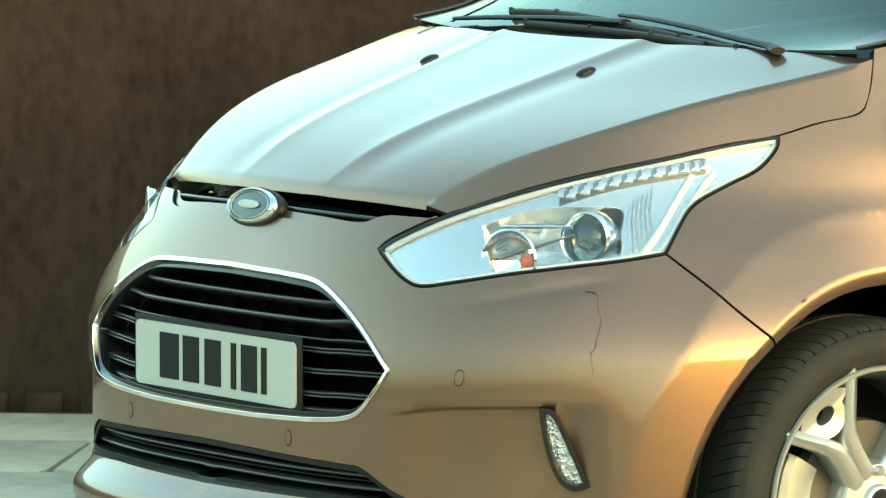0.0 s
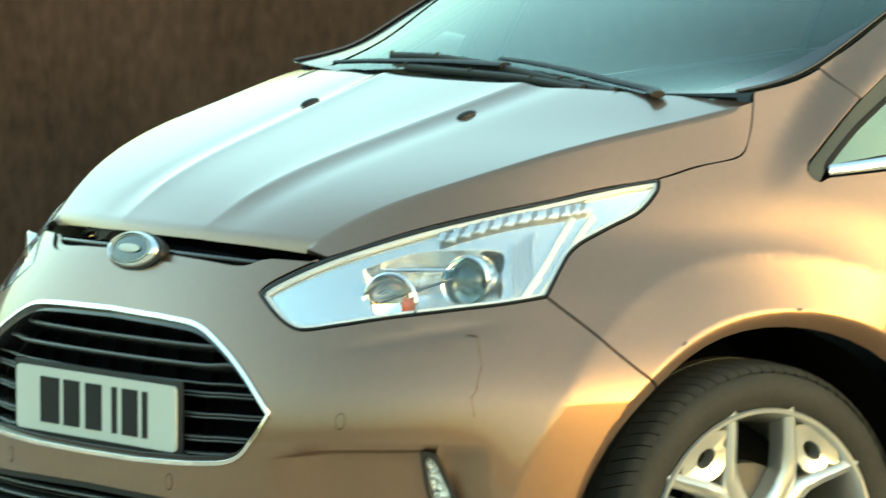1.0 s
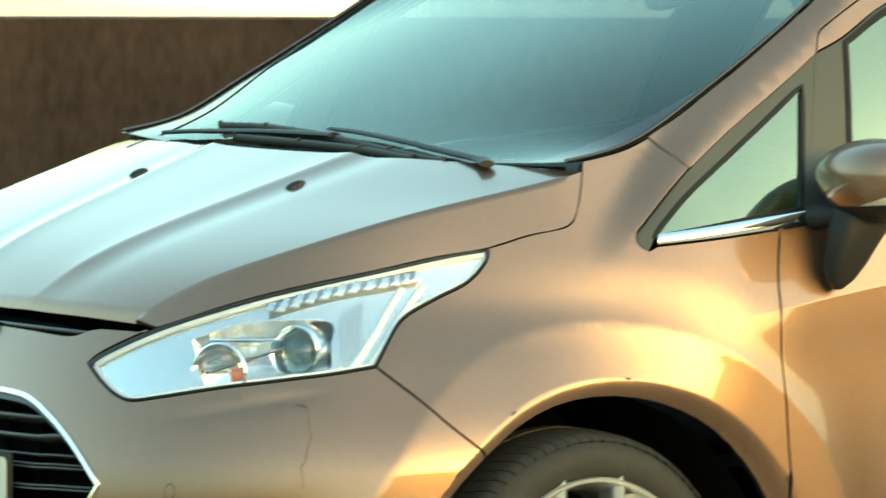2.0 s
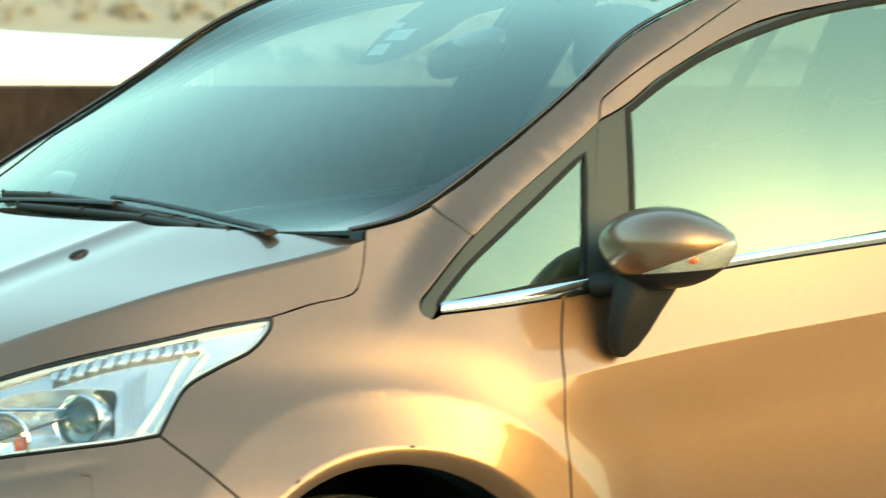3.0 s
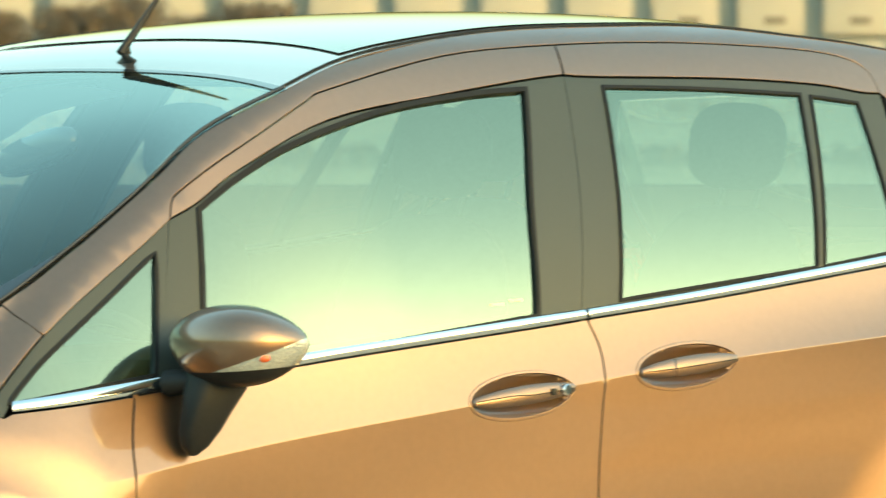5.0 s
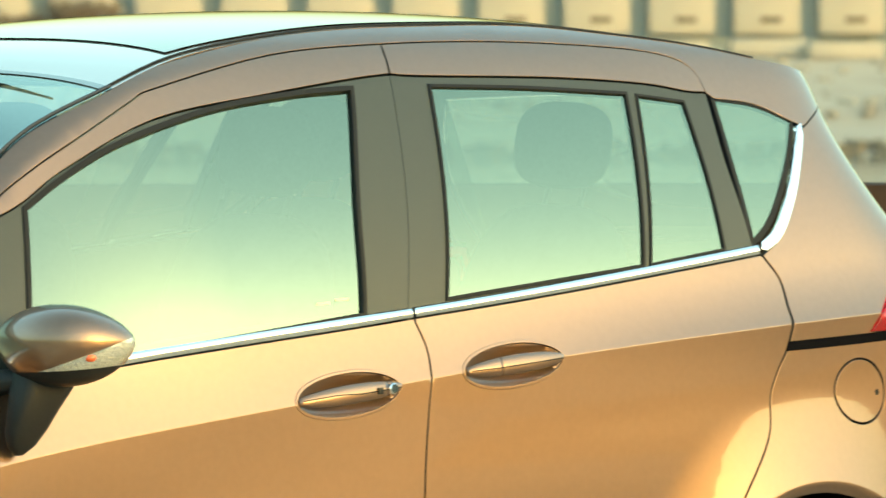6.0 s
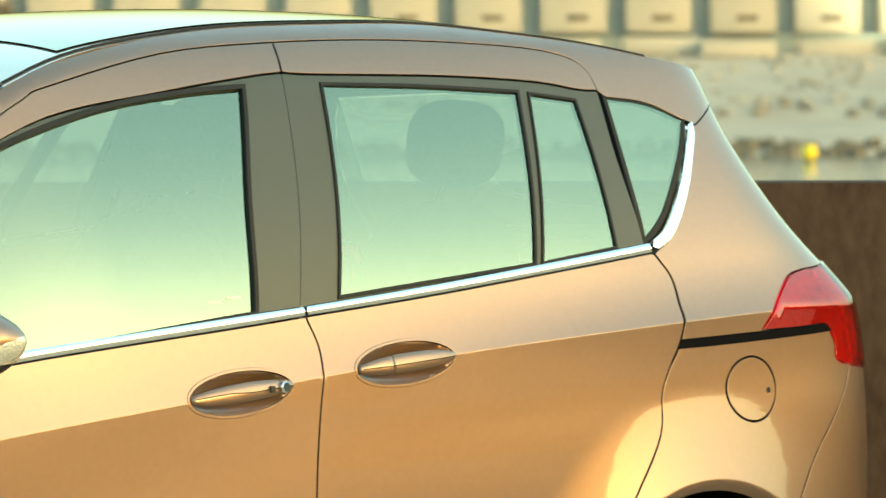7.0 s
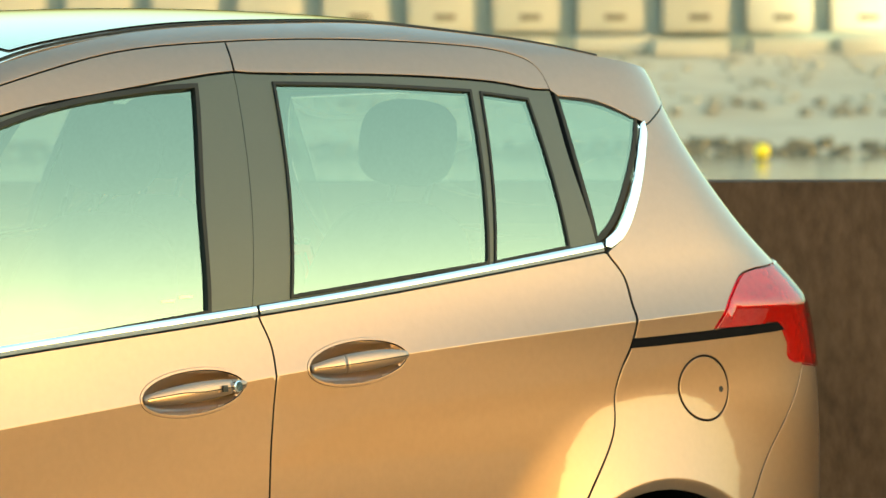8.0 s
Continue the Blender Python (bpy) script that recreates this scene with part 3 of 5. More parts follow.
def slat(z0, high, deep, line, mat, parent, name="slat", rise=0.004, step=0.0):
    """A grille bar that follows the nose between the sides of an opening."""
    q = np.array(line)
    zs = q[:, 1]
    xs = []
    for a, b in zip(q, np.roll(q, -1, 0)):
        if (a[1] - z0) * (b[1] - z0) < 0:
            xs.append(a[0] + (b[0] - a[0]) * (z0 - a[1]) / (b[1] - a[1]))
    if len(xs) < 2:
        return
    lo, hi = min(xs), max(xs)
    us = np.linspace(lo, hi, 60)
    kink = step * (ramp(np.abs(us + 2), 0.48, 0.58))
    rows = []
    for dz, dn in ((-high, -deep - 0.03), (-high, -deep + 0.002), (-high * 0.5, -deep + 0.006), (high * 0.5, -deep + 0.004), (high, -deep - 0.006), (high, -deep - 0.03)):
        rows.append(skin(front, np.stack([us, np.full(60, z0 + dz) + kink + rise * ((us + 2) / 0.8) ** 2], 1), dn)[0])
    pts = np.array(rows).reshape(-1, 3)
    faces = [(i * 60 + j, i * 60 + j + 1, (i + 1) * 60 + j + 1, (i + 1) * 60 + j) for i in range(5) for j in range(59)]
    shaped(name, pts, faces, mat, parent)


for z0 in (0.684, 0.652):
    slat(z0, 0.0045, 0.022, grille_line, GR_BAR, grille, step=0.004)
for z0 in (0.622, 0.606, 0.600, 0.569, 0.563, 0.529, 0.523, 0.500):
    slat(z0, 0.0026, 0.026, grille_line, GR_BAR, grille, step=0.002)
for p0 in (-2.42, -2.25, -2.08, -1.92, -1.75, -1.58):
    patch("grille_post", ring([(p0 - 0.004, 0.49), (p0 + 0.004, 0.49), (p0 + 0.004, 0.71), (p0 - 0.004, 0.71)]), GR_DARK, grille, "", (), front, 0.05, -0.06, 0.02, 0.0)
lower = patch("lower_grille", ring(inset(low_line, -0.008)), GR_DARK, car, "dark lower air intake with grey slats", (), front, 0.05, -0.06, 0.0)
patch("intake_edge", ring(inset(low_line, -0.001)), BLACK, lower, "", [ring(inset(low_line, 0.008))], front, 0.012, -0.004, 0.05, 0.0)
for z0 in (0.400, 0.378):
    slat(z0, 0.0035, 0.018, low_line, GR_BAR, lower, rise=0.0)
slat(0.389, 0.002, 0.03, low_line, BLACK, lower, rise=0.0)

# -- upper slit and badge
slit_half = [(-2.0, 0.846)] + [(-1.6, 0.840), (-1.30, 0.829)] + curve(SLIT) + [(-2.0, 0.811)]
slit_line = ring(slit_half, mirrored(slit_half))
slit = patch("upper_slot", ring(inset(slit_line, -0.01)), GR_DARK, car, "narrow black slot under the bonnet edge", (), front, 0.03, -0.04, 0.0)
slat(0.826, 0.004, 0.012, ring(inset(slit_line, -0.001)), GLOSS_BLACK, slit, "slot_bar", rise=-0.006)
tray = [(-2.0, 0.822)] + curve([(-1.886, 0.820), (-1.614, 0.816), (-1.42, 0.812), (-1.33, 0.824)]) + curve(SLIT) + [(-2.0, 0.810)]
patch("slot_lip", ring(tray, mirrored(tray)), PAINT, slit, "", (), front, 0.012, -0.006, 0.01, 0.0)

# -- number plate
PLATE = material("white_plate", (0.50, 0.53, 0.48), rough=0.35, vary=0.02, spec=0.2)
INK = material("plate_ink", (0.012, 0.012, 0.012), rough=0.6, vary=0.05, spec=0.2)
bm = bmesh.new()
corner = [(sy * (0.26 - 0.011) + 0.011 * math.cos(radians(a0 + 15 * k)), sz * (0.0555 - 0.011) + 0.011 * math.sin(radians(a0 + 15 * k))) for sy, sz, a0 in ((1, 1, 0), (-1, 1, 90), (-1, -1, 180), (1, -1, 270)) for k in range(7)]
rows = [[bm.verts.new((x, y, 0.5535 + z)) for y, z in corner] for x in (-0.811, -0.805)]
bm.faces.new(rows[0])
bm.faces.new(rows[1][::-1])
for i in range(28):
    bm.faces.new((rows[0][i], rows[1][i], rows[1][(i + 1) % 28], rows[0][(i + 1) % 28]))
plate = part("number_plate", bm, PLATE, car, "white number plate with dark bars")
for y0, w in ((0.150, 0.062), (0.078, 0.052), (0.006, 0.052), (-0.062, 0.016), (-0.112, 0.050), (-0.160, 0.016)):
    bm = bmesh.new()
    box(bm, (-0.8118, y0 * 1.0 - 0.004, 0.5535), (0.002, w, 0.079), 0.0)
    part("plate_bar", bm, INK, plate)
bm = bmesh.new()
box(bm, (-0.8035, 0, 0.553), (0.006, 0.545, 0.132), 0.004)
part("plate_holder", bm, BLACK, car)

# -- badge
bx = Vector((-0.738, 0, 0.822))
tilt = pose(0, 0, 0, 0, 24, 0)
badge = new("badge")
badge.parent, badge.matrix_basis = car, Matrix.Translation(bx) @ tilt
turned = pose(0, 0, 0, 0, 0, -90)
stretch = Matrix.Diagonal((1.0, 1.0, 0.42, 1))
bm = bmesh.new()
lathe(bm, [(0.074, 0.02), (0.0765, 0.006), (0.074, 0.0), (0.068, -0.003), (0.064, 0.0), (0.0635, 0.003)], 48, stretch @ turned)
part("badge_rim", bm, CHROME, badge)
bm = bmesh.new()
lathe(bm, [(0.080, 0.03), (0.086, 0.016), (0.084, 0.010), (0.076, 0.009)], 48, stretch @ turned)
part("badge_seat", bm, BLACK, badge)
bm = bmesh.new()
lathe(bm, [(0.0, -0.001), (0.03, -0.0008), (0.0635, 0.001)], 48, stretch @ turned)
part("badge_field", bm, material("badge_blue", (0.02, 0.04, 0.055), rough=0.25, coat=0.3, vary=0.05), badge)
bm = bmesh.new()
lathe(bm, [(0.060, 0.0), (0.058, -0.002), (0.056, 0.0)], 48, stretch @ turned)
part("badge_line", bm, PLATE, badge)
bm = bmesh.new()
blob(bm, (-0.003, 0, 0), (0.0015, 0.034, 0.0075), 2.2)
part("badge_bar", bm, PLATE, badge)

# -- bonnet
crease_at, shut_at = spline(HOOD_CREASE), spline(HOOD_SHUT + HOOD_END[1:])
mid_z = spline([(-0.69, 0.853), (-0.6, 0.908), (-0.45, 0.972), (-0.3, 1.022), (-0.083, 1.092)])


def bonnet(r, v):
    """r from the leading edge back to the windscreen, v across; past 1 it turns down to the shut line."""
    xe, xm = HOOD_CREASE[0][0] + (HOOD_CREASE[-1][0] - HOOD_CREASE[0][0]) * r, -0.690 + 0.607 * r
    s, w = abs(v), math.copysign(1, v)
    ze = float(crease_at(xe))
    edge = wrap(along(xe, ze), ze)
    if s <= 1:
        y = s * -edge[1]
        x = xm + (xe - xm) * s * s
        z = float(mid_z(xm))
        z += (ze - z) * s ** 2.7
        yc = 0.13 + 0.085 * r
        z += (0.006 * math.exp(-abs(y - yc) / 0.035) - 0.0035 * math.exp(-(((y - yc - 0.05) / 0.05) ** 2))) * min(1, r * 5 + 0.15)
        lead = max(0.0, 1 - r / 0.03)
        return (x + 0.006 * lead ** 2, w * y, z - 0.010 * lead ** 2)
    t = (s - 1) / 0.4
    xs = HOOD_SHUT[0][0] + (HOOD_END[-1][0] - HOOD_SHUT[0][0]) * r
    zs = float(shut_at(xs))
    x, z = xe + (xs - xe) * t, ze + (zs - ze) * t
    q = wrap(along(x, z), z)
    return (q[0], -w * q[1], z)


rs = np.concatenate([np.linspace(0, 0.04, 6)[:-1], np.linspace(0.04, 1, 60)])
vs = np.concatenate([np.linspace(-1.4, -1, 9)[:-1], np.linspace(-1, 1, 121), np.linspace(1, 1.4, 9)[1:]])
hood = sheet("bonnet", bonnet, rs, vs, PAINT, car, "bronze ribbed bonnet, shut", 0.012)
for w in (-1, 1):
    bm = bmesh.new()
    blob(bm, (-0.208, w * 0.245, 1.042), (0.020, 0.012, 0.009), 2.4, 16, 8, pose(0, 0, 0, 0, -18, 0))
    part("washer_jet", bm, BLACK, hood)

# -- wings, doors, side frame, rear quarters, both sides
belt_top, belt_low = spline(STRIP_TOP), spline(STRIP_LOW)
rear_line = np.array(curve(STRIP_REAR, 8))


def belt_round(p, z):
    """The belt strip's half-round section."""
    u = np.clip((z - belt_low(p)) / (belt_top(p) - belt_low(p)), 0, 1)
    return 0.001 + 0.0042 * (1 - (2 * u - 1) ** 2)


tangent = np.gradient(rear_line, axis=0)
tangent /= np.linalg.norm(tangent, axis=1)[:, None]
rear_lines = [[tuple(v) for v in rear_line + np.stack([-tangent[:, 1], tangent[:, 0]], 1) * d] for d in (-0.0075, -0.004, 0.0, 0.004, 0.0075)]


def rear_round(p, z):
    d = np.sqrt(((np.stack([p, z], 1)[:, None] - rear_line[None]) ** 2).sum(2)).min(1)
    return 0.003 + 0.002 * (1 - np.clip(d / 0.0115, 0, 1) ** 2)


for side in (-1, 1):
    wing = ring(lamp_back[::-1], beyond(to_p(shut_xz), -0.15), to_p(end_xz), [v for v in ws_seam if v[0] > 0.068], [(SEAM_X, ws_seam[-1][1]), q_low],
                [v for v in q_frame[::-1] if v[0] < 0.24], [strip_low[0]], up_to(strip_low, 0.400), door_f, [(0.388, SILL)], arch(0, -16, 128.2, 0.402), seam[::-1])
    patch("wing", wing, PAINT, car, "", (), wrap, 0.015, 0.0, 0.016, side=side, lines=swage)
    lamp_line = ring(lamp_top, lamp_back, lamp_low)
    rail = ring([q_low], [v for v in q_frame if v[0] > 0.255], groove, curve([(2.437, 1.459), (2.577, 1.447), (2.707, 1.417), (2.775, 1.404)]), curve(D_TOP), [(3.2, 1.5)],
                to_p(roof_edge[::-1]), [v for v in ws[::-1] if v[0] > SEAM_X], [(SEAM_X, ws_seam[-1][1])])
    patch("roof_rail", rail, PAINT, car, "", (), wrap, 0.02, 0.0, 0.012, 0.001, side)
    cups = [oval(((HANDLE[i][0] + HANDLE[i + 1][0]) / 2, (HANDLE[i][1] + HANDLE[i + 1][1]) / 2 - 0.0), 0.1285, 0.0395, 36, 0.075) for i in (0, 2)]
    low_f = ring(up_to(beyond(strip_low, 0.400), 1.462), door_m, [(0.388, SILL)], door_f[::-1])
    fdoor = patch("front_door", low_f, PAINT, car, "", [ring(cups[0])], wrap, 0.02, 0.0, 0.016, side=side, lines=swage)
    low_r = ring(beyond(strip_low, 1.462), door_r, [(1.435, SILL)], door_m[::-1])
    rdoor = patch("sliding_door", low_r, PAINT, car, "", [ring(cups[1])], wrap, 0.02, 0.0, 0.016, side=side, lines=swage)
    split = [v for v in curve(DOOR_SPLIT)]
    top_f = ring(up_to(groove, 1.615), [(1.615, 1.566), (1.595, 1.512)], curve(F_OUTER)[::-1])
    patch("door_top", top_f, PAINT, fdoor, "", (), wrap, 0.02, 0.0, 0.012, side=side)
    top_r = ring(beyond(groove, 1.615), curve(R_OUTER)[::-1], [(1.595, 1.512)])
    patch("door_top", top_r, PAINT, rdoor, "", (), wrap, 0.02, 0.0, 0.012, side=side)
    # window frames and panes
    f_glass = ring(*[curve(s) for s in F_GLASS])
    q_glass = ring(*[curve(s) for s in Q_GLASS])
    r_glass = ring(*[curve(s) for s in R_GLASS])
    r_glass2 = ring(*[curve(s) for s in R_GLASS2])
    rq_glass = ring(*[curve(s) for s in RQ_GLASS])
    frame_f = ring(curve(F_OUTER), curve(DOOR_SPLIT), up_to(beyond(strip_top, 0.458), 1.462)[::-1], [(0.458, 1.005), (0.571, 1.269)])
    patch("window_frame", frame_f, PILLAR, fdoor, "matt grey-green pillar film", [f_glass], wrap, 0.03, -0.003, 0.01, 0.0012, side)
    frame_q = ring(q_frame, [(0.571, 1.269), (0.461, 1.006)], up_to(strip_top, 0.458)[::-1])
    patch("quarter_frame", frame_q, PILLAR, car, "", [q_glass], wrap, 0.03, -0.003, 0.01, 0.0012, side)
    frame_r = ring(curve(R_OUTER), curve(C_SEAM), up_to(beyond(strip_top, 1.464), 2.397)[::-1], curve(DOOR_SPLIT)[::-1])
    patch("window_frame", frame_r, PILLAR, rdoor, "matt grey-green pillar film", [r_glass, r_glass2], wrap, 0.03, -0.003, 0.01, 0.0012, side)
    for line, own, width_in in ((f_glass, fdoor, 0.006), (q_glass, car, 0.004), (r_glass, rdoor, 0.003), (r_glass2, rdoor, 0.002)):
        patch("window_seal", ring(inset(line, -width_in)), SEAL_AND_SHADE, own, "", [ring(inset(line, 0.002))], wrap, 0.012, 0.0005, 0.016, 0.0, side)
    for line, own in ((f_glass, fdoor), (q_glass, car), (r_glass, rdoor), (r_glass2, rdoor), (rq_glass, car)):
        pane = patch("window_pane", line, GLASS, own, "", (), wrap, 0.03, -0.007 if line is f_glass or line is q_glass else -0.004, 0.003, 0.0, side)
        pane.visible_shadow = False
    patch("quarter_seal", ring(inset(rq_glass, -0.009)), SEAL_AND_SHADE, car, "", [ring(inset(rq_glass, 0.001))], wrap, 0.012, -0.002, 0.012, 0.0, side)
    # chrome belt line
    for x0, x1, own in ((0.146, 0.457, car), (0.461, 1.460, fdoor), (1.466, 2.406, rdoor)):
        patch("chrome_strip", ring(up_to(beyond(strip_top, x0), x1), up_to(beyond(strip_low, x0), x1)[::-1]), CHROME, own, "", (), wrap, 0.02, belt_round, 0.008, 0.0012, side, [[(x, float(belt_low(x) + (belt_top(x) - belt_low(x)) * u)) for x in np.linspace(x0 + 0.003, x1 - 0.003, 60)] for u in (0.15, 0.3, 0.5, 0.7, 0.85)])
    sr = curve(STRIP_REAR)
    patch("chrome_strip", ring(inset(ring(sr, [(p + 0.002, z) for p, z in sr[::-1]]), -0.0105)), CHROME, car, "", (), wrap, 0.02, rear_round, 0.008, 0.001, side, rear_lines)
    # rear quarter
    rear_seam = curve([(2.958, 0.926), (2.905, 0.871), (2.765, 0.753), (2.690, 0.668)])
    tail_line = ring(*[curve(s) for s in TAIL])
    outer_d = curve([(2.412, 1.159), (2.458, 1.186), (2.536, 1.251), (2.642, 1.331), (2.770, 1.401)])
    quarter = ring(outer_d, curve(D_TOP), [(3.305, 1.466), (3.305, 1.128)], curve(TAIL[0][::-1]), [(2.635, 1.002)], curve(TAIL[3])[::-1], [v for v in curve(TAIL[2])[::-1] if v[0] < 2.957], rear_seam,
                   arch(BASE, 58, 196, dx=0.0), [(2.05, SILL)], door_r[::-1])
    slot = ring(*[curve(s) for s in RAIL])
    fc = (sum(v[0] for v in FUEL) / 4, sum(v[1] for v in FUEL) / 4)
    flap = ring(oval(fc, 0.064, 0.063, 36))
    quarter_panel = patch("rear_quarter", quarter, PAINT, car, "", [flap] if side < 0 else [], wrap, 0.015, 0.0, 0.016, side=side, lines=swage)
    if side < 0:
        patch("fuel_flap", flap, PAINT, quarter_panel, "round fuel filler flap", (), wrap, 0.015, 0.0, 0.01)
        patch("flap_dimple", ring(oval((fc[0] + 0.042, fc[1] - 0.004), 0.006, 0.006, 16)), SEAL_AND_SHADE, quarter_panel, "", (), wrap, 0.01, 0.0006, 0.0, 0.0)
    for own, x0, x1 in ((fdoor, 0.42, 1.42), (rdoor, 1.50, 2.36)):
        card = [(x, float(belt_top(x)) + 0.016) for x in np.linspace(x0, x1, 12)] + [(x1, 0.36), (x0, 0.36)]
        patch("door_card", ring(card), TRIM, own, "dark inner door trim", (), wrap, 0.06, -0.055, 0.02, 0.0, side)
    # No recess here: a dark strip on the skin stands for the slot's shade.
    patch("slide_rail", slot, GR_DARK, car, "dark slot of the sliding door rail", (), wrap, 0.015, 0.0015, 0.003, 0.0, side)

# -- roof, windscreen, tail
ws_x, ws_z = spline([(i / (len(WS_EDGE) - 1), v[0]) for i, v in enumerate(WS_EDGE)]), spline([(i / (len(WS_EDGE) - 1), v[1]) for i, v in enumerate(WS_EDGE)])


def screen(s, v):
    xe, ze = float(ws_x(s)), float(ws_z(s))
    e = wrap(along(xe, ze), ze)
    xm, zm = -0.030 + 1.040 * s, 1.078 + 0.443 * s + 0.10 * s * (1 - s)
    k = abs(v) ** 2.3
    return (xm + (xe - xm) * k, v * -e[1], zm + (ze - zm) * k)


shield = sheet("windscreen", screen, np.linspace(0, 1, 40), np.linspace(-1, 1, 61), SCREEN, car, "broad raked windscreen reflecting the sky")
shield.visible_shadow = False
for w in (-1, 1):
    sheet("screen_border", lambda s, v: tuple(np.array(screen(s, w * (1 - v * (0.014 + 0.10 * float(ramp(s, 0.55, 0.0))) * (1.0 if w < 0 else 1.9)))) + (-0.0012, 0, 0.0016)), np.linspace(0, 1, 50), np.linspace(0, 1, 8), GLOSS_BLACK, shield)
for s0, s1 in ((0, 0.018), (0.988, 1)):
    sheet("screen_border", lambda s, v: tuple(np.array(screen(s, v)) + (-0.0011, 0, 0.0015)), np.linspace(s0, s1, 4), np.linspace(-0.95, 0.95, 40), GLOSS_BLACK, shield)
edge_at, roof_mid = spline(ROOF_EDGE), spline([(1.01, 1.521), (1.09, 1.549), (1.2, 1.574), (1.5, 1.612), (1.85, 1.626), (2.2, 1.615), (2.5, 1.588), (2.85, 1.540)])


def roof_at(r, v, up=0.0):
    xe, xm = ROOF_EDGE[0][0] + (ROOF_EDGE[-1][0] - ROOF_EDGE[0][0]) * r, 1.01 + 1.80 * r
    ze = float(edge_at(xe))
    e = wrap(along(xe, ze), ze)
    k = abs(v) ** 2.2
    z = float(roof_mid(xm))
    return (xm + (xe - xm) * abs(v) ** 2, v * -e[1], z + (ze - z) * k + up)


roof = sheet("roof", roof_at, np.linspace(0, 1, 40), np.linspace(-1, 1, 41), PAINT, car, "bronze roof with a dark glass panel", 0.012)
sheet("roof_glass", lambda r, v: roof_at(r, v, 0.003), np.linspace(0.11, 0.86, 30), np.linspace(-0.90, 0.90, 41), ROOF_GLASS, roof, "dark tinted glass roof panel")
for w in (-1, 1):
    bm = bmesh.new()
    tube(bm, [tuple(np.array(roof_at(r, w * 0.965)) + (0, 0, 0.001)) for r in np.linspace(0, 1, 40)], 0.003, 8)
    part("roof_seal", bm, SEAL_AND_SHADE, roof)
# antenna
ax = Vector(roof_at(0.014, 0.0)) + Vector((0, 0, 0.003))
bm = bmesh.new()
tube(bm, [ax + Vector((0.018, 0, -0.006)), ax + Vector((0.016, 0, 0.004)), ax + Vector((0.012, 0, 0.018)), ax + Vector((0.016, 0, 0.034))], [0.030, 0.026, 0.014, 0.008], 16, 0.45)
tube(bm, [ax + Vector((0.0, 0, 0.018)), ax + Vector((0.09, 0, 0.12)), ax + Vector((0.16, 0, 0.205))], [0.009, 0.005, 0.003], 8)
part("antenna", bm, BLACK, roof, "short black rod antenna")
# tailgate and rear bumper
gate = ring([(3.305, 1.50), (4.4, 1.53), (5.495, 1.50), (5.495, 0.64), (3.305, 0.64)])
pane_line = ring([(3.40, 1.44), (4.4, 1.46), (5.40, 1.44), (5.35, 1.06), (3.45, 1.06)])
tailgate = patch("tailgate", gate, PAINT, car, "", [pane_line], back, 0.05)
patch("rear_window", pane_line, GLASS, tailgate, "", (), back, 0.06, -0.002, 0.003).visible_shadow = False
rb = [(2.956, 0.922), (3.305, 0.903), (3.305, 0.635), (4.4, 0.635)]
rb_low = [(4.4, SILL), (2.75, SILL)]
near_half = ring(rb, rb_low, arch(BASE, -16, 58, dx=0.0), curve([(2.690, 0.668), (2.765, 0.753), (2.905, 0.871), (2.956, 0.922)]))
i0 = near_half.index(min(near_half, key=lambda v: math.dist(v, (4.4, 0.635))))
i1 = near_half.index(min(near_half, key=lambda v: math.dist(v, (4.4, SILL))))
chain = near_half[i1:] + near_half[:i0 + 1]
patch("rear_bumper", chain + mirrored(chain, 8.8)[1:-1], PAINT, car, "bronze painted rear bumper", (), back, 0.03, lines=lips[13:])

# tail lamps
RED = glass("red_lens", (0.72, 0.03, 0.07), 1.75)
RED_IN = material("red_reflector", (0.42, 0.02, 0.045), rough=0.25, metal=0.3, vary=0.25, scale=60, bump=0.3, coat=1.0)
for side in (-1, 1):
    lamp = patch("tail_lamp", tail_line, RED_IN, car, "red tail lamp", (), wrap, 0.02, -0.006, 0.03, 0.0008, side)
    patch("lens", tail_line, RED, lamp, "", (), wrap, 0.02, 0.004, 0.006, 0.002, side)

# dark sheets behind the gaps, wheel houses and floor, with their shade in the colour
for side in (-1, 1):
    # Added to stop light coming through the shut gaps.
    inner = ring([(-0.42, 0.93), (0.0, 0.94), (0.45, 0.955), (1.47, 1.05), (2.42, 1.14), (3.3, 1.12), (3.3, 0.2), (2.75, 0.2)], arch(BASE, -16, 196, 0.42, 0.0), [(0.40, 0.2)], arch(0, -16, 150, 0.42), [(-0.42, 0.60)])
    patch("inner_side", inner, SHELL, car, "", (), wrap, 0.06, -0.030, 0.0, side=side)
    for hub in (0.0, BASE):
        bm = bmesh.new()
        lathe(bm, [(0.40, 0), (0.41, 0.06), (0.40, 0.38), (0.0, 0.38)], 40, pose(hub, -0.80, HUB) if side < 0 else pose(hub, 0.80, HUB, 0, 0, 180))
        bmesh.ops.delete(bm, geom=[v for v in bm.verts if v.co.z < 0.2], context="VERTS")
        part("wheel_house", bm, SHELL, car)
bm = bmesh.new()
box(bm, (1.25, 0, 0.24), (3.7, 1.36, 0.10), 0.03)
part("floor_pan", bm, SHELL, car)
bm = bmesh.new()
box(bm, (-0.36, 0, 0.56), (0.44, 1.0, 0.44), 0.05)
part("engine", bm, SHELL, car)

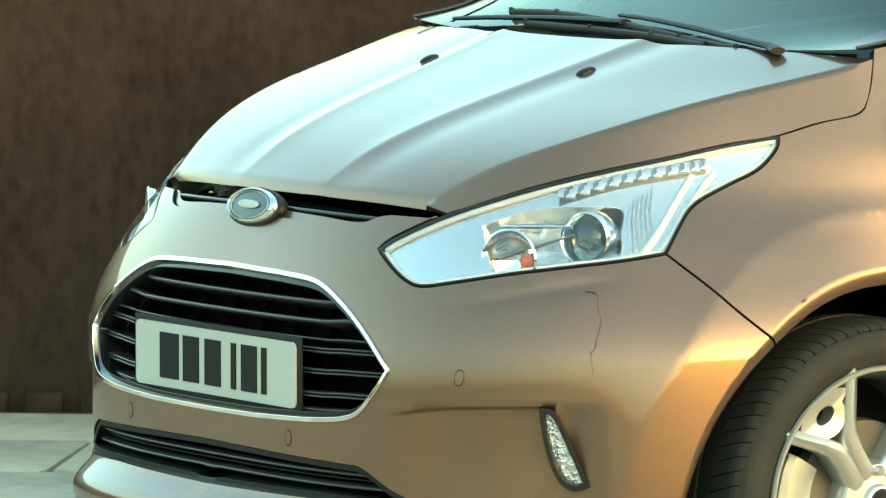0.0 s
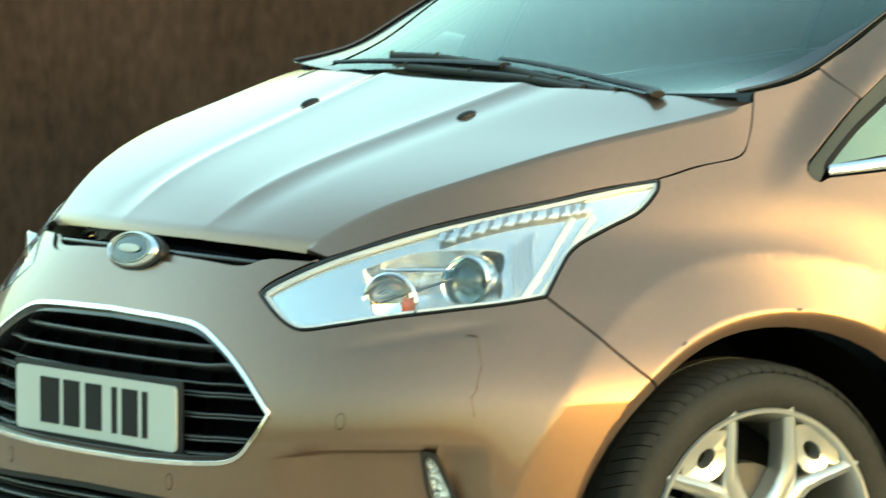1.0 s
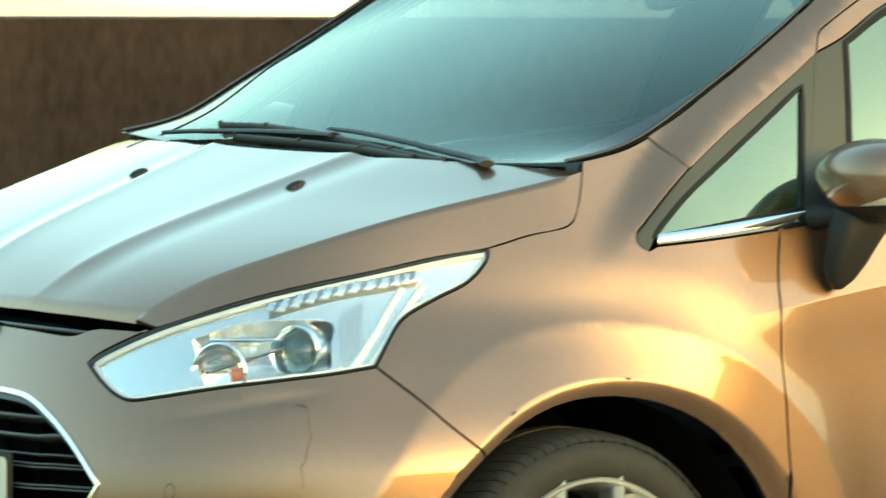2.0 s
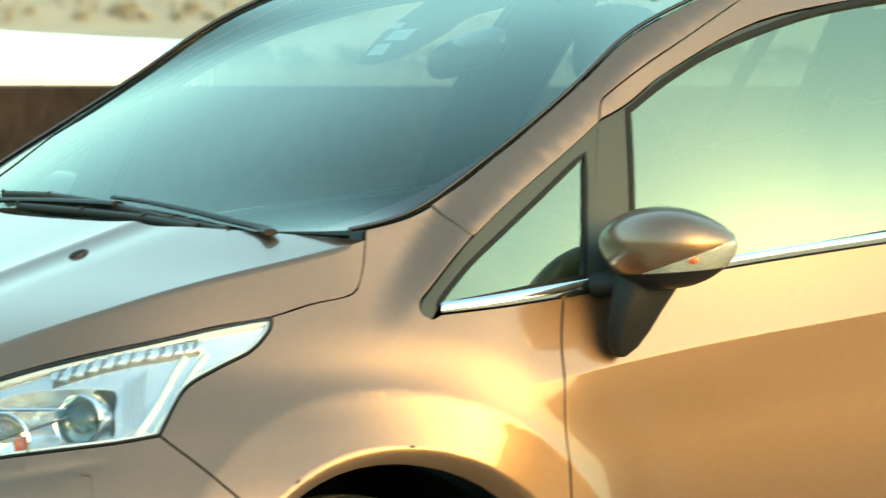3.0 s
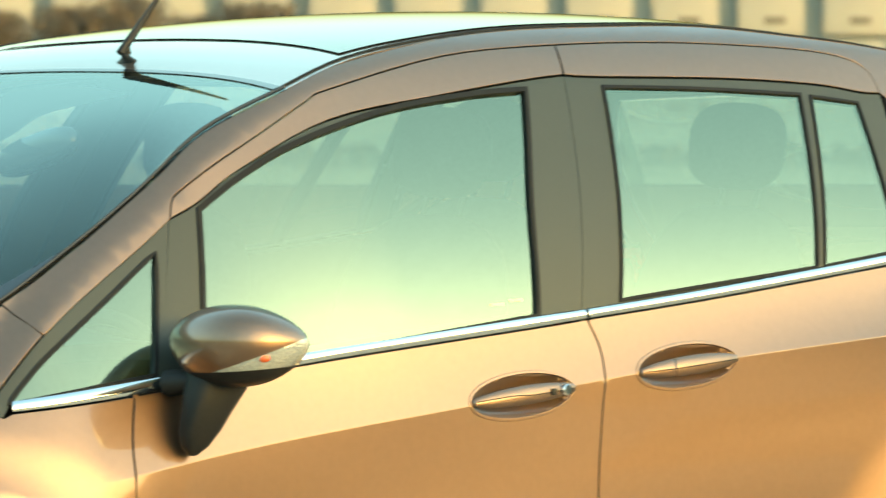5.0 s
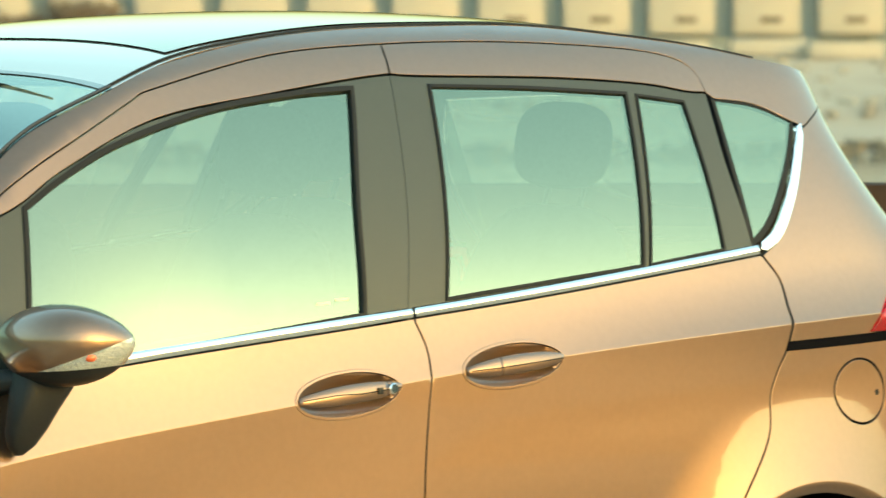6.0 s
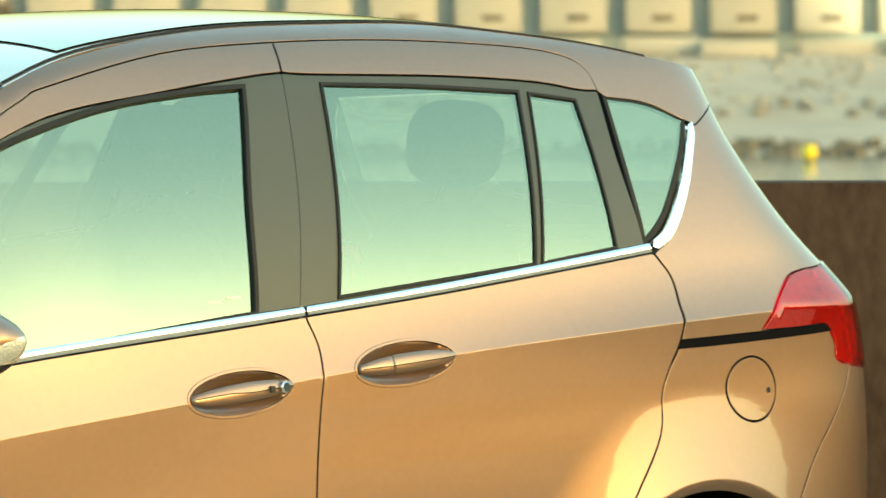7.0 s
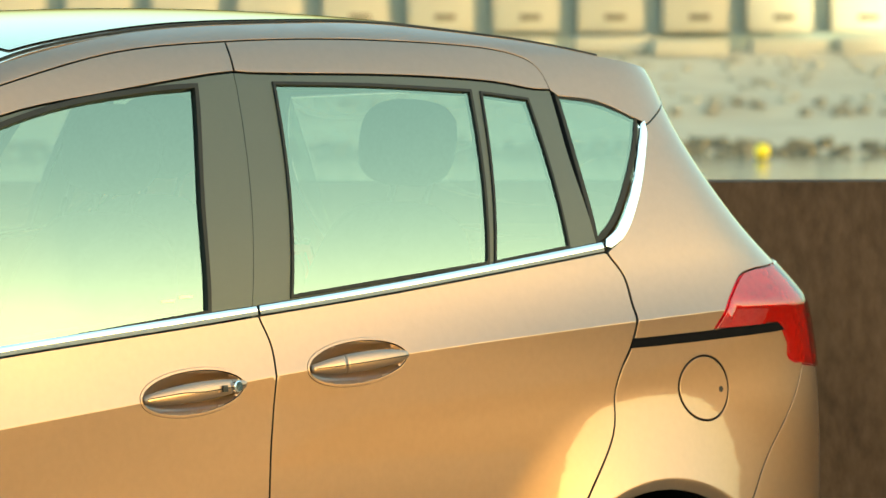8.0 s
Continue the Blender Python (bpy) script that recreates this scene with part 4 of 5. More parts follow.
# -- wheels
def wheel(at, face):
    w = thing("wheel", "", "")
    w.parent = car
    w.matrix_basis = pose(*at, 0, 0, 0 if face < 0 else 180)
    bm = bmesh.new()
    prof = [(0.222, 0.155), (0.262, 0.19), (0.292, 0.185), (0.300, 0.165), (0.303, 0.13), (0.303, 0.09), (0.302, 0.05), (0.297, 0.022), (0.285, 0.004), (0.265, -0.004), (0.245, -0.001), (0.234, 0.006), (0.228, 0.012)]
    lathe(bm, prof, 96)
    tyre = part("tyre", bm, RUBBER, w, "black low-profile tyre")
    bm = bmesh.new()
    for k in range(76):
        rows = []
        for r, y, lag in ((0.2925, 0.0085, 0.0), (0.2985, 0.014, 0.002), (0.3035, 0.024, 0.005), (0.3060, 0.038, 0.010), (0.3085, 0.075, 0.020)):
            turn0 = 2 * math.pi * k / 76 + lag / 0.3
            rows.append([bm.verts.new((r * math.cos(turn0 + c * (2 * math.pi / 76 - 0.0085)), y, r * math.sin(turn0 + c * (2 * math.pi / 76 - 0.0085)))) for c in (0, 0.5, 1)])
            rows[-1] += [bm.verts.new(((r - 0.006) * math.cos(turn0 + c * (2 * math.pi / 76 - 0.0085)), y + 0.004, (r - 0.006) * math.sin(turn0 + c * (2 * math.pi / 76 - 0.0085)))) for c in (1, 0)]
        for p, q in zip(rows, rows[1:]):
            for i in range(5):
                bm.faces.new((p[i], p[(i + 1) % 5], q[(i + 1) % 5], q[i]))
    bmesh.ops.recalc_face_normals(bm, faces=bm.faces)
    for r, y in ((0.3075, 0.092), (0.3085, 0.125)):
        lathe(bm, [(r - 0.006, y - 0.013), (r, y - 0.012), (r, y + 0.012), (r - 0.006, y + 0.013)], 72)
    part("tread", bm, RUBBER, tyre)
    bm = bmesh.new()
    lathe(bm, [(0.229, 0.014), (0.2325, 0.004), (0.230, -0.001), (0.224, 0.0), (0.219, 0.010), (0.213, 0.03), (0.205, 0.06), (0.205, 0.17)], 72)
    part("rim", bm, ALLOY, w, "silver alloy rim")
    # Added disc closes the wheel's back; the shade behind the spokes is its colour.
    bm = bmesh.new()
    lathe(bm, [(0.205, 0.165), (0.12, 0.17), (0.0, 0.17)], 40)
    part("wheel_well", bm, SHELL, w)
    bm = bmesh.new()
    lathe(bm, [(0.0, 0.060), (0.135, 0.060), (0.138, 0.085), (0.0, 0.09)], 40)
    part("brake_disc", bm, DISC, w)
    for k in range(5):
        a = 54 + 72 * k
        m = pose(0, 0, 0, 0, -a, 0)
        bm = bmesh.new()
        def web(r, z, y):
            return bm.verts.new(m @ Vector((r, y, z)))

        hole, edge, deep = [], [], []
        for i in range(24):
            t = 2 * math.pi * i / 24
            ct, st = math.cos(t), math.sin(t)
            hole.append(web(0.189 + 0.0135 * ct, 0.021 * st, 0.016))
            deep.append(web(0.189 + 0.0125 * ct, 0.020 * st, 0.045))
            far = 0.224 if ct > 0 else 0.152
            reach = abs(far - 0.189)
            edge.append(web(0.189 + reach * ct, (0.062 if ct > 0 else 0.040) * st * (1.0 if abs(st) < 0.99 else 0.95), 0.011))
        for i in range(24):
            k2 = (i + 1) % 24
            bm.faces.new((edge[i], edge[k2], hole[k2], hole[i]))
            bm.faces.new((hole[i], hole[k2], deep[k2], deep[i]))
        for s in (-1, 1):
            rows = []
            for r, c, hw, d0 in ((0.045, 0.012, 0.022, 0.018), (0.095, 0.0135, 0.0195, 0.012), (0.130, 0.018, 0.0190, 0.008), (0.155, 0.034, 0.0185, 0.006), (0.190, 0.062, 0.0165, 0.006), (0.224, 0.088, 0.018, 0.007)):
                z = s * c
                rows.append([bm.verts.new(m @ Vector(v)) for v in ((r, d0 + 0.012, z - hw), (r, d0 + 0.002, z - hw * 0.75), (r, d0 - 0.004, z), (r, d0 + 0.002, z + hw * 0.75), (r, d0 + 0.012, z + hw), (r, d0 + 0.05, z + hw * 0.8), (r, d0 + 0.05, z - hw * 0.8))])
            for p, q in zip(rows, rows[1:]):
                for i in range(7):
                    bm.faces.new((p[i], p[(i + 1) % 7], q[(i + 1) % 7], q[i]))
        part("spoke", bm, ALLOY, w, "", sharp=50)
    bm = bmesh.new()
    lathe(bm, [(0.0, 0.006), (0.026, 0.006), (0.030, 0.009), (0.033, 0.016), (0.064, 0.020), (0.072, 0.030), (0.072, 0.06)], 40)
    part("hub", bm, ALLOY, w)
    bm = bmesh.new()
    lathe(bm, [(0.0, 0.002), (0.022, 0.003), (0.026, 0.007)], 32)
    part("hub_cap", bm, GLOSS_BLACK, w)
    for k in range(4):
        a = radians(90 * k)
        bm = bmesh.new()
        lathe(bm, [(0.0, 0.006), (0.008, 0.006), (0.0095, 0.010), (0.0095, 0.03)], 6, pose(0.054 * math.cos(a), 0, 0.054 * math.sin(a)))
        part("wheel_nut", bm, CHROME, w)
    bm = bmesh.new()
    rows = []
    for i in range(13):
        a = radians(150 + 5 * i)
        rows.append([bm.verts.new((r * math.cos(a), y, r * math.sin(a))) for r, y in ((0.112, 0.062), (0.118, 0.050), (0.140, 0.044), (0.168, 0.046), (0.178, 0.056), (0.180, 0.100), (0.112, 0.100))])
    for p, q in zip(rows, rows[1:]):
        for i in range(7):
            bm.faces.new((p[i], p[(i + 1) % 7], q[(i + 1) % 7], q[i]))
    bm.faces.new(rows[0])
    bm.faces.new(rows[-1])
    bmesh.ops.recalc_face_normals(bm, faces=bm.faces)
    part("brake_caliper", bm, ALLOY, w)
    return w


for hub in (0.0, BASE):
    wheel((hub - 0.02, -0.848, HUB + 0.037), -1)
    wheel((hub - 0.02, 0.848, HUB + 0.037), 1)

# -- head lamps
SATIN = material("satin_reflector", (0.66, 0.70, 0.72), rough=0.26, metal=0.85, vary=0.04, scale=60, bump=0.03)
WHITE_RIB = material("pale_light_guide", (0.55, 0.60, 0.62), rough=0.2, vary=0.05, coat=0.5)
AMBER = material("amber_bulb", (0.75, 0.12, 0.03), rough=0.2, coat=1.0, vary=0.1)
EYE_GLASS = glass("projector_glass", (0.62, 0.75, 0.78), 1.7)
lamp_pts = np.array([(a[0] + (b[0] - a[0]) * k / 6, a[1] + (b[1] - a[1]) * k / 6) for a, b in zip(lamp_line, lamp_line[1:] + lamp_line[:1]) for k in range(6)])


def bowl(u, v):
    """The housing's depth behind the lens: it falls away from the edge."""
    d = np.sqrt(((np.stack([u, v], 1)[:, None] - lamp_pts[None]) ** 2).sum(2)).min(1)
    return -0.014 + 0 * d


REFLECTOR = material("bright_reflector", (0.80, 0.82, 0.81), rough=0.14, metal=0.9, vary=0.25, scale=45, bump=0.6)
chamber = ring(curve(CHAMBER))


def on_skin(p, z, off, side):
    q, n = skin(wrap, np.array([[p, z]]), off)
    q, n = Vector(q[0]), Vector(n[0])
    if side > 0:
        q.y, n.y = -q.y, -n.y
    return q, n


for side in (-1, 1):
    lamp = patch("head_lamp", ring(inset(lamp_line, 0.003)), SATIN, car, "large clear head lamp swept back along the wing", [chamber], wrap, 0.012, bowl, 0.045, 0.0, side)
    patch("reflector", ring(inset(chamber, -0.012)), REFLECTOR, lamp, "bright faceted reflector", (), wrap, 0.012, -0.060, 0.0, 0.0, side)
    patch("lamp_rim", lamp_line, SEAL_AND_SHADE, lamp, "", [ring(inset(lamp_line, 0.0042))], wrap, 0.01, -0.001, 0.012, 0.001, side)
    patch("lens", ring(inset(lamp_line, 0.0035)), LENS, lamp, "", (), wrap, 0.02, 0.0015, 0.004, 0.0, side).visible_shadow = False
    patch("edge_light", ring(inset(lamp_line, 0.005)), WHITE_RIB, lamp, "", [ring(inset(lamp_line, 0.010))], wrap, 0.01, -0.007, 0.006, 0.0, side)
    # projector
    q, n = on_skin(*PROJECTOR[0], -0.034, side)
    ahead = Vector((-0.86, 0.45 * side, 0.04)).normalized()
    aim = Matrix.Translation(q) @ ahead.to_track_quat("-Y", "Z").to_matrix().to_4x4()
    bm = bmesh.new()
    lathe(bm, [(0.046, 0.03), (0.046, -0.012), (0.043, -0.018), (0.038, -0.012), (0.036, 0.004)], 36, aim)
    part("projector_ring", bm, CHROME, lamp)
    bm = bmesh.new()
    lathe(bm, [(0.0, -0.018), (0.012, -0.0165), (0.024, -0.010), (0.036, 0.004)], 32, aim)
    part("projector_lens", bm, EYE_GLASS, lamp)
    bm = bmesh.new()
    lathe(bm, [(0.036, 0.006), (0.02, 0.03), (0.0, 0.04)], 24, aim)
    part("projector_bowl", bm, STEEL, lamp)
    # turn signal bowl and bulb
    q, n = on_skin(*PROJECTOR[1], -0.026, side)
    aim = Matrix.Translation(q) @ ahead.to_track_quat("-Y", "Z").to_matrix().to_4x4()
    bm = bmesh.new()
    lathe(bm, [(0.052, -0.020), (0.049, -0.022), (0.045, -0.006), (0.030, 0.010), (0.0, 0.016)], 36, aim)
    part("signal_bowl", bm, CHROME, lamp)
    q, n = on_skin(*PROJECTOR[2], -0.030, side)
    bm = bmesh.new()
    blob(bm, q, (0.012, 0.012, 0.016), 2.2, 16, 10)
    part("amber_bulb", bm, AMBER, lamp, "amber bulb")
    # ledge between the bowls
    for k, (dz, w) in enumerate(((0.052, 0.006), (0.0, 0.004))):
        a0, _ = on_skin(PROJECTOR[1][0] - 0.05, PROJECTOR[1][1] + dz, -0.026, side)
        a1, _ = on_skin(PROJECTOR[0][0] - 0.04, PROJECTOR[0][1] + dz * 0.25, -0.024, side)
        bm = bmesh.new()
        tube(bm, [a0, (a0 + a1) / 2, a1], [w, w * 1.2, w], 8, 0.6)
        part("ledge", bm, CHROME if k == 0 else STEEL, lamp)
    # daytime lights
    strip = curve(DAY_LIGHTS, 6)
    band = [(p, z - 0.012) for p, z in strip] + [(p, z + 0.011) for p, z in strip[::-1]]
    patch("daylight_tray", ring(band), STEEL, lamp, "", (), wrap, 0.012, -0.013, 0.006, 0.0, side)
    for i in range(11):
        u = (i + 0.5) / 11 * (len(strip) - 1)
        j = int(u)
        p0, z0 = strip[j][0] + (strip[j + 1][0] - strip[j][0]) * (u - j), strip[j][1] + (strip[j + 1][1] - strip[j][1]) * (u - j)
        q, n = on_skin(p0, z0, -0.009, side)
        bm = bmesh.new()
        turn = n.to_track_quat("Z", "Y").to_matrix().to_4x4()
        box(bm, q, (0.030, 0.017, 0.010), 0.003, turn)
        part("daylight_cell", bm, SATIN, lamp)
        for s in (-1, 0, 1):
            bm = bmesh.new()
            box(bm, q + Vector((0.004 * s, 0, 0.003 * s)) + n * 0.004, (0.0025, 0.012, 0.004), 0.0, turn)
            part("cell_rib", bm, STEEL, lamp)
    for line in GUIDES:
        bm = bmesh.new()
        tube(bm, [on_skin(p, z, -0.012, side)[0] for p, z in curve(line, 6)], 0.0065, 8)
        part("light_guide", bm, WHITE_RIB, lamp)
    for k in range(6):
        p0, z0 = GUIDES[0][1][0] - 0.035 - 0.012 * k, GUIDES[0][1][1] + 0.012 - 0.004 * k
        bm = bmesh.new()
        tube(bm, [on_skin(p0 + 0.010, z0 + 0.035, -0.013, side)[0], on_skin(p0, z0, -0.013, side)[0], on_skin(p0 - 0.004, z0 - 0.045, -0.013, side)[0]], 0.003, 6)
        part("reflector_rib", bm, SATIN, lamp)

# -- door mirrors
INDICATOR = material("clear_indicator", (0.60, 0.62, 0.58), rough=0.12, vary=0.25, scale=220, coat=1.0, metal=0.6, bump=0.3)
for side in (-1, 1):
    mir = new("door_mirror")
    mir.parent = car
    tagged(mir, "bronze capped door mirror on a black foot")
    flip = Matrix.Diagonal((1, -side, 1, 1))
    c = Vector((0.528, -0.935, 1.060))

    def head(scale=1.0):
        bm = bmesh.new()
        blob(bm, (0, 0, 0), (0.098 * scale, 0.118 * scale, 0.071 * scale), 2.5, 40, 24)
        for v in bm.verts:
            lat = (0.754 * v.co.x - 0.657 * v.co.y) / 0.125
            if v.co.z > 0:
                v.co.z *= 1.0 - 0.40 * max(0.0, lat) ** 2 - 0.16 * max(0.0, -lat) ** 2
            else:
                v.co.z *= 1.0 - 0.12 * max(0.0, lat) ** 2
            v.co.x += 0.022 * max(0.0, -v.co.y / 0.118) ** 1.6
            tuck = 1.0 + 2.6 * min(0.0, v.co.z - 0.004)
            v.co.x *= tuck
            v.co.y *= tuck
        return bm

    def cut(bm, at, normal):
        geo = bm.verts[:] + bm.edges[:] + bm.faces[:]
        bmesh.ops.bisect_plane(bm, geom=geo, plane_co=at, plane_no=normal, clear_inner=True)
        return bm

    def put(name, bm, mat, label=""):
        bmesh.ops.transform(bm, matrix=flip @ Matrix.Translation(c), verts=bm.verts)
        return part(name, bm, mat, mir, label, sharp=60)

    line_n, line_p = Vector((-0.053, 0.046, 1)).normalized(), Vector((0, 0, -0.0385))
    put("cap", cut(head(), line_p, line_n), PAINT, "bronze painted cap")
    put("shell", cut(head(0.985), line_p + Vector((0, 0, 0.002)), -line_n), BLACK)
    lit = cut(head(1.006), line_p, line_n)
    lit = cut(lit, Vector((0, 0, -0.027)), Vector((0.271, -0.2365, -1)).normalized())
    lit = cut(lit, Vector((0.03, 0, 0)), Vector((-1, -0.35, 0)).normalized())
    put("indicator", lit, INDICATOR, "clear side indicator strip")
    bm = bmesh.new()
    blob(bm, (-0.022, -0.100, -0.016), (0.010, 0.012, 0.007), 2.2, 14, 8)
    put("indicator_bulb", bm, AMBER)
    bm = bmesh.new()
    rows = []
    for x, y, z, sx, sy in ((0.005, 0.045, -0.040, 0.062, 0.042), (-0.012, 0.040, -0.075, 0.058, 0.036), (-0.028, 0.042, -0.110, 0.047, 0.030), (-0.040, 0.048, -0.145, 0.039, 0.024), (-0.046, 0.054, -0.172, 0.026, 0.016), (-0.048, 0.058, -0.188, 0.008, 0.006)):
        rows.append([bm.verts.new((x + sx * math.copysign(abs(math.cos(a)) ** 0.7, math.cos(a)), y + sy * math.copysign(abs(math.sin(a)) ** 0.7, math.sin(a)), z)) for a in [2 * math.pi * i / 24 for i in range(24)]])
    for p, q in zip(rows, rows[1:]):
        for i in range(24):
            bm.faces.new((p[i], p[(i + 1) % 24], q[(i + 1) % 24], q[i]))
    bm.faces.new(rows[0])
    bm.faces.new(rows[-1])
    put("foot", bm, BLACK, "black plastic foot")
    bm = bmesh.new()
    tube(bm, [(0.0, 0.03, -0.055), (-0.04, 0.075, -0.062), (-0.055, 0.112, -0.066)], [0.034, 0.030, 0.034], 14, 0.7)
    put("arm", bm, BLACK)

# -- door handles
for side in (-1, 1):
    for i in (0, 2):
        (p0, z0), (p1, z1) = HANDLE[i], HANDLE[i + 1]
        grip = new("door_handle")
        grip.parent = car
        tagged(grip, "bronze pull handle in an oval recess")
        cup = cups[i // 2]
        cc = ((p0 + p1) / 2, (z0 + z1) / 2)

        def dish(u, v, cc=cc):
            k, s = math.cos(0.075), math.sin(0.075)
            a, b = u - cc[0], v - cc[1]
            r = ((a * k + b * s) / 0.1285) ** 2 + ((b * k - a * s) / 0.0395) ** 2
            return -0.025 * np.clip(1 - r, 0, 1) ** 0.75 - 0.001

        patch("handle_cup", ring(cup), PAINT, grip, "", (), wrap, 0.008, dish, 0.0, -0.002, side)
        patch("cup_edge", ring(inset(cup, -0.003)), PAINT, grip, "", [ring(inset(cup, 0.001))], wrap, 0.008, 0.0015, 0.004, 0.0, side)

        def bar(u0, u1, name, mat, grow=1.0, n=26, m=16):
            pts = []
            for a in np.linspace(u0, u1, n):
                p, z = p0 + (p1 - p0) * a, z0 + (z1 - z0) * a
                h = (0.004 + 0.0125 * max(0.0, math.sin(math.pi * min(1, max(0, a)))) ** 0.5) * grow
                arc = 0.010 * math.sin(math.pi * min(1, max(0, a))) ** 0.6
                for b in range(m):
                    t = 2 * math.pi * b / m
                    q, nn = on_skin(p, z + h * math.cos(t), arc - 0.002 + 0.0075 * grow * math.copysign(abs(math.sin(t)) ** 0.7, math.sin(t)), side)
                    pts.append(q)
            faces = [(a * m + b, a * m + (b + 1) % m, (a + 1) * m + (b + 1) % m, (a + 1) * m + b) for a in range(n - 1) for b in range(m)]
            faces += [tuple(range(m))[::-1], tuple(range((n - 1) * m, n * m))]
            return shaped(name, pts, faces, mat, grip)

        if i == 0:
            bar(0.01, 0.84, "grip", PAINT)
            bar(0.85, 0.99, "grip_end", PAINT)
            q, n = on_skin(p0 + (p1 - p0) * 0.875, z0 + (z1 - z0) * 0.875, 0.016, side)
            bm = bmesh.new()
            lathe(bm, [(0.0, -0.002), (0.0085, -0.002), (0.0105, 0.0), (0.0105, 0.008)], 24, Matrix.Translation(q) @ n.to_track_quat("-Y", "Z").to_matrix().to_4x4())
            part("lock", bm, CHROME, grip, "round chrome door lock")
            q, n = on_skin(p0 + (p1 - p0) * 0.745, z0 + (z1 - z0) * 0.745, 0.0155, side)
            bm = bmesh.new()
            box(bm, q, (0.012, 0.012, 0.004), 0.001, n.to_track_quat("Z", "Y").to_matrix().to_4x4())
            part("handle_button", bm, BLACK, grip)
        else:
            bar(0.01, 0.32, "grip_end", PAINT)
            bar(0.33, 0.99, "grip", PAINT)
        crack = [(p0 + (p1 - p0) * a, z0 + (z1 - z0) * a) for a in np.linspace(0.03, 0.97, 24)]
        bm = bmesh.new()
        tube(bm, [on_skin(p, z, 0.0052 + 0.010 * math.sin(math.pi * a) ** 0.6, side)[0] for (p, z), a in zip(crack, np.linspace(0.03, 0.97, 24))], 0.0011, 6)
        part("grip_line", bm, SEAL_AND_SHADE, grip)

# -- a thin brown line on the bumper, and the maker's small print on the front pane
BROWN_MARK = material("dried_drip", (0.13, 0.07, 0.04), rough=0.6, vary=0.3, scale=200)
bm = bmesh.new()
mark_path = curve([(-0.656, 0.716), (-0.629, 0.712), (-0.629, 0.690), (-0.625, 0.667), (-0.637, 0.642), (-0.641, 0.626), (-0.650, 0.617), (-0.642, 0.586)], 4)
tube(bm, [on_skin(p, z, 0.0005, -1)[0] for p, z in mark_path], [0.0010 + 0.0010 * (k % 5 == 3) for k in range(len(mark_path))], 6, 0.5)
part("drip_mark", bm, BROWN_MARK, bumper, "thin brown dried drip")
PRINT = material("faded_print", (0.60, 0.58, 0.42), rough=0.6, vary=0.1)
for p0, p1, z0 in ((1.236, 1.268, 1.105), (1.282, 1.315, 1.111)):
    patch("glass_mark", ring([(p0, z0 - 0.0022), (p1, z0 - 0.0018), (p1, z0 + 0.0026), (p0, z0 + 0.0022)]), PRINT, car, "", (), wrap, 0.02, -0.0062, 0.0, 0.0)

# -- wipers
def glassed(s, v, up):
    q = Vector(screen(max(0.0, s), v))
    return q + Vector((-0.5, 0, 0.86)) * up + (Vector(screen(0.02, v)) - Vector(screen(0.0, v))) * (min(0.0, s) / 0.02)


for arm_at, blade_at in ((WIPER_ARM, WIPER_BLADE), (WIPER_ARM_FAR, WIPER_BLADE_FAR)):
    wiper = new("wiper")
    wiper.parent = car
    tagged(wiper, "black wiper resting on the windscreen")
    bm = bmesh.new()
    pts = curve([(s, v) for s, v in arm_at], 5)
    tube(bm, [glassed(s, v, 0.013) for i, (s, v) in enumerate(pts)], [0.014 - 0.006 * i / len(pts) for i in range(len(pts))], 8, 0.45)
    part("wiper_arm", bm, BLACK, wiper)
    bm = bmesh.new()
    tube(bm, [glassed(s, v, 0.008) for s, v in curve([(s, v) for s, v in blade_at], 6)], 0.0065, 8, 1.2)
    part("wiper_blade", bm, BLACK, wiper)
    for a in blade_at:
        bm = bmesh.new()
        box(bm, glassed(a[0], a[1], 0.012), (0.008, 0.006, 0.014), 0.002)
        part("wiper_clip", bm, BLACK, wiper)
def cowl_at(u, v):
    a, b = np.array(bonnet(1.0, v)) - (0.004, 0, 0.014), np.array(screen(0.03, v * 0.97)) - (-0.004, 0, 0.012)
    return tuple(a + (b - a) * u - np.array((0, 0, 0.02 * math.sin(math.pi * u))))


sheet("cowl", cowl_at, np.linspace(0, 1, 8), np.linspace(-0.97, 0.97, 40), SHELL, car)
for w in (-1, 1):
    bm = bmesh.new()
    tube(bm, [Vector(screen(s, w * 0.992)) + Vector((-0.004, 0, 0.004)) for s in np.linspace(0, 1, 50)], 0.0035, 8)
    part("screen_trim", bm, GLOSS_BLACK, car)

# -- inside
CLOTH = material("dark_seat_cloth", (0.035, 0.036, 0.04), rough=0.95, vary=0.2, scale=120, spec=0.0)
LINER = material("pale_headliner", (0.42, 0.42, 0.38), rough=0.95, vary=0.05)
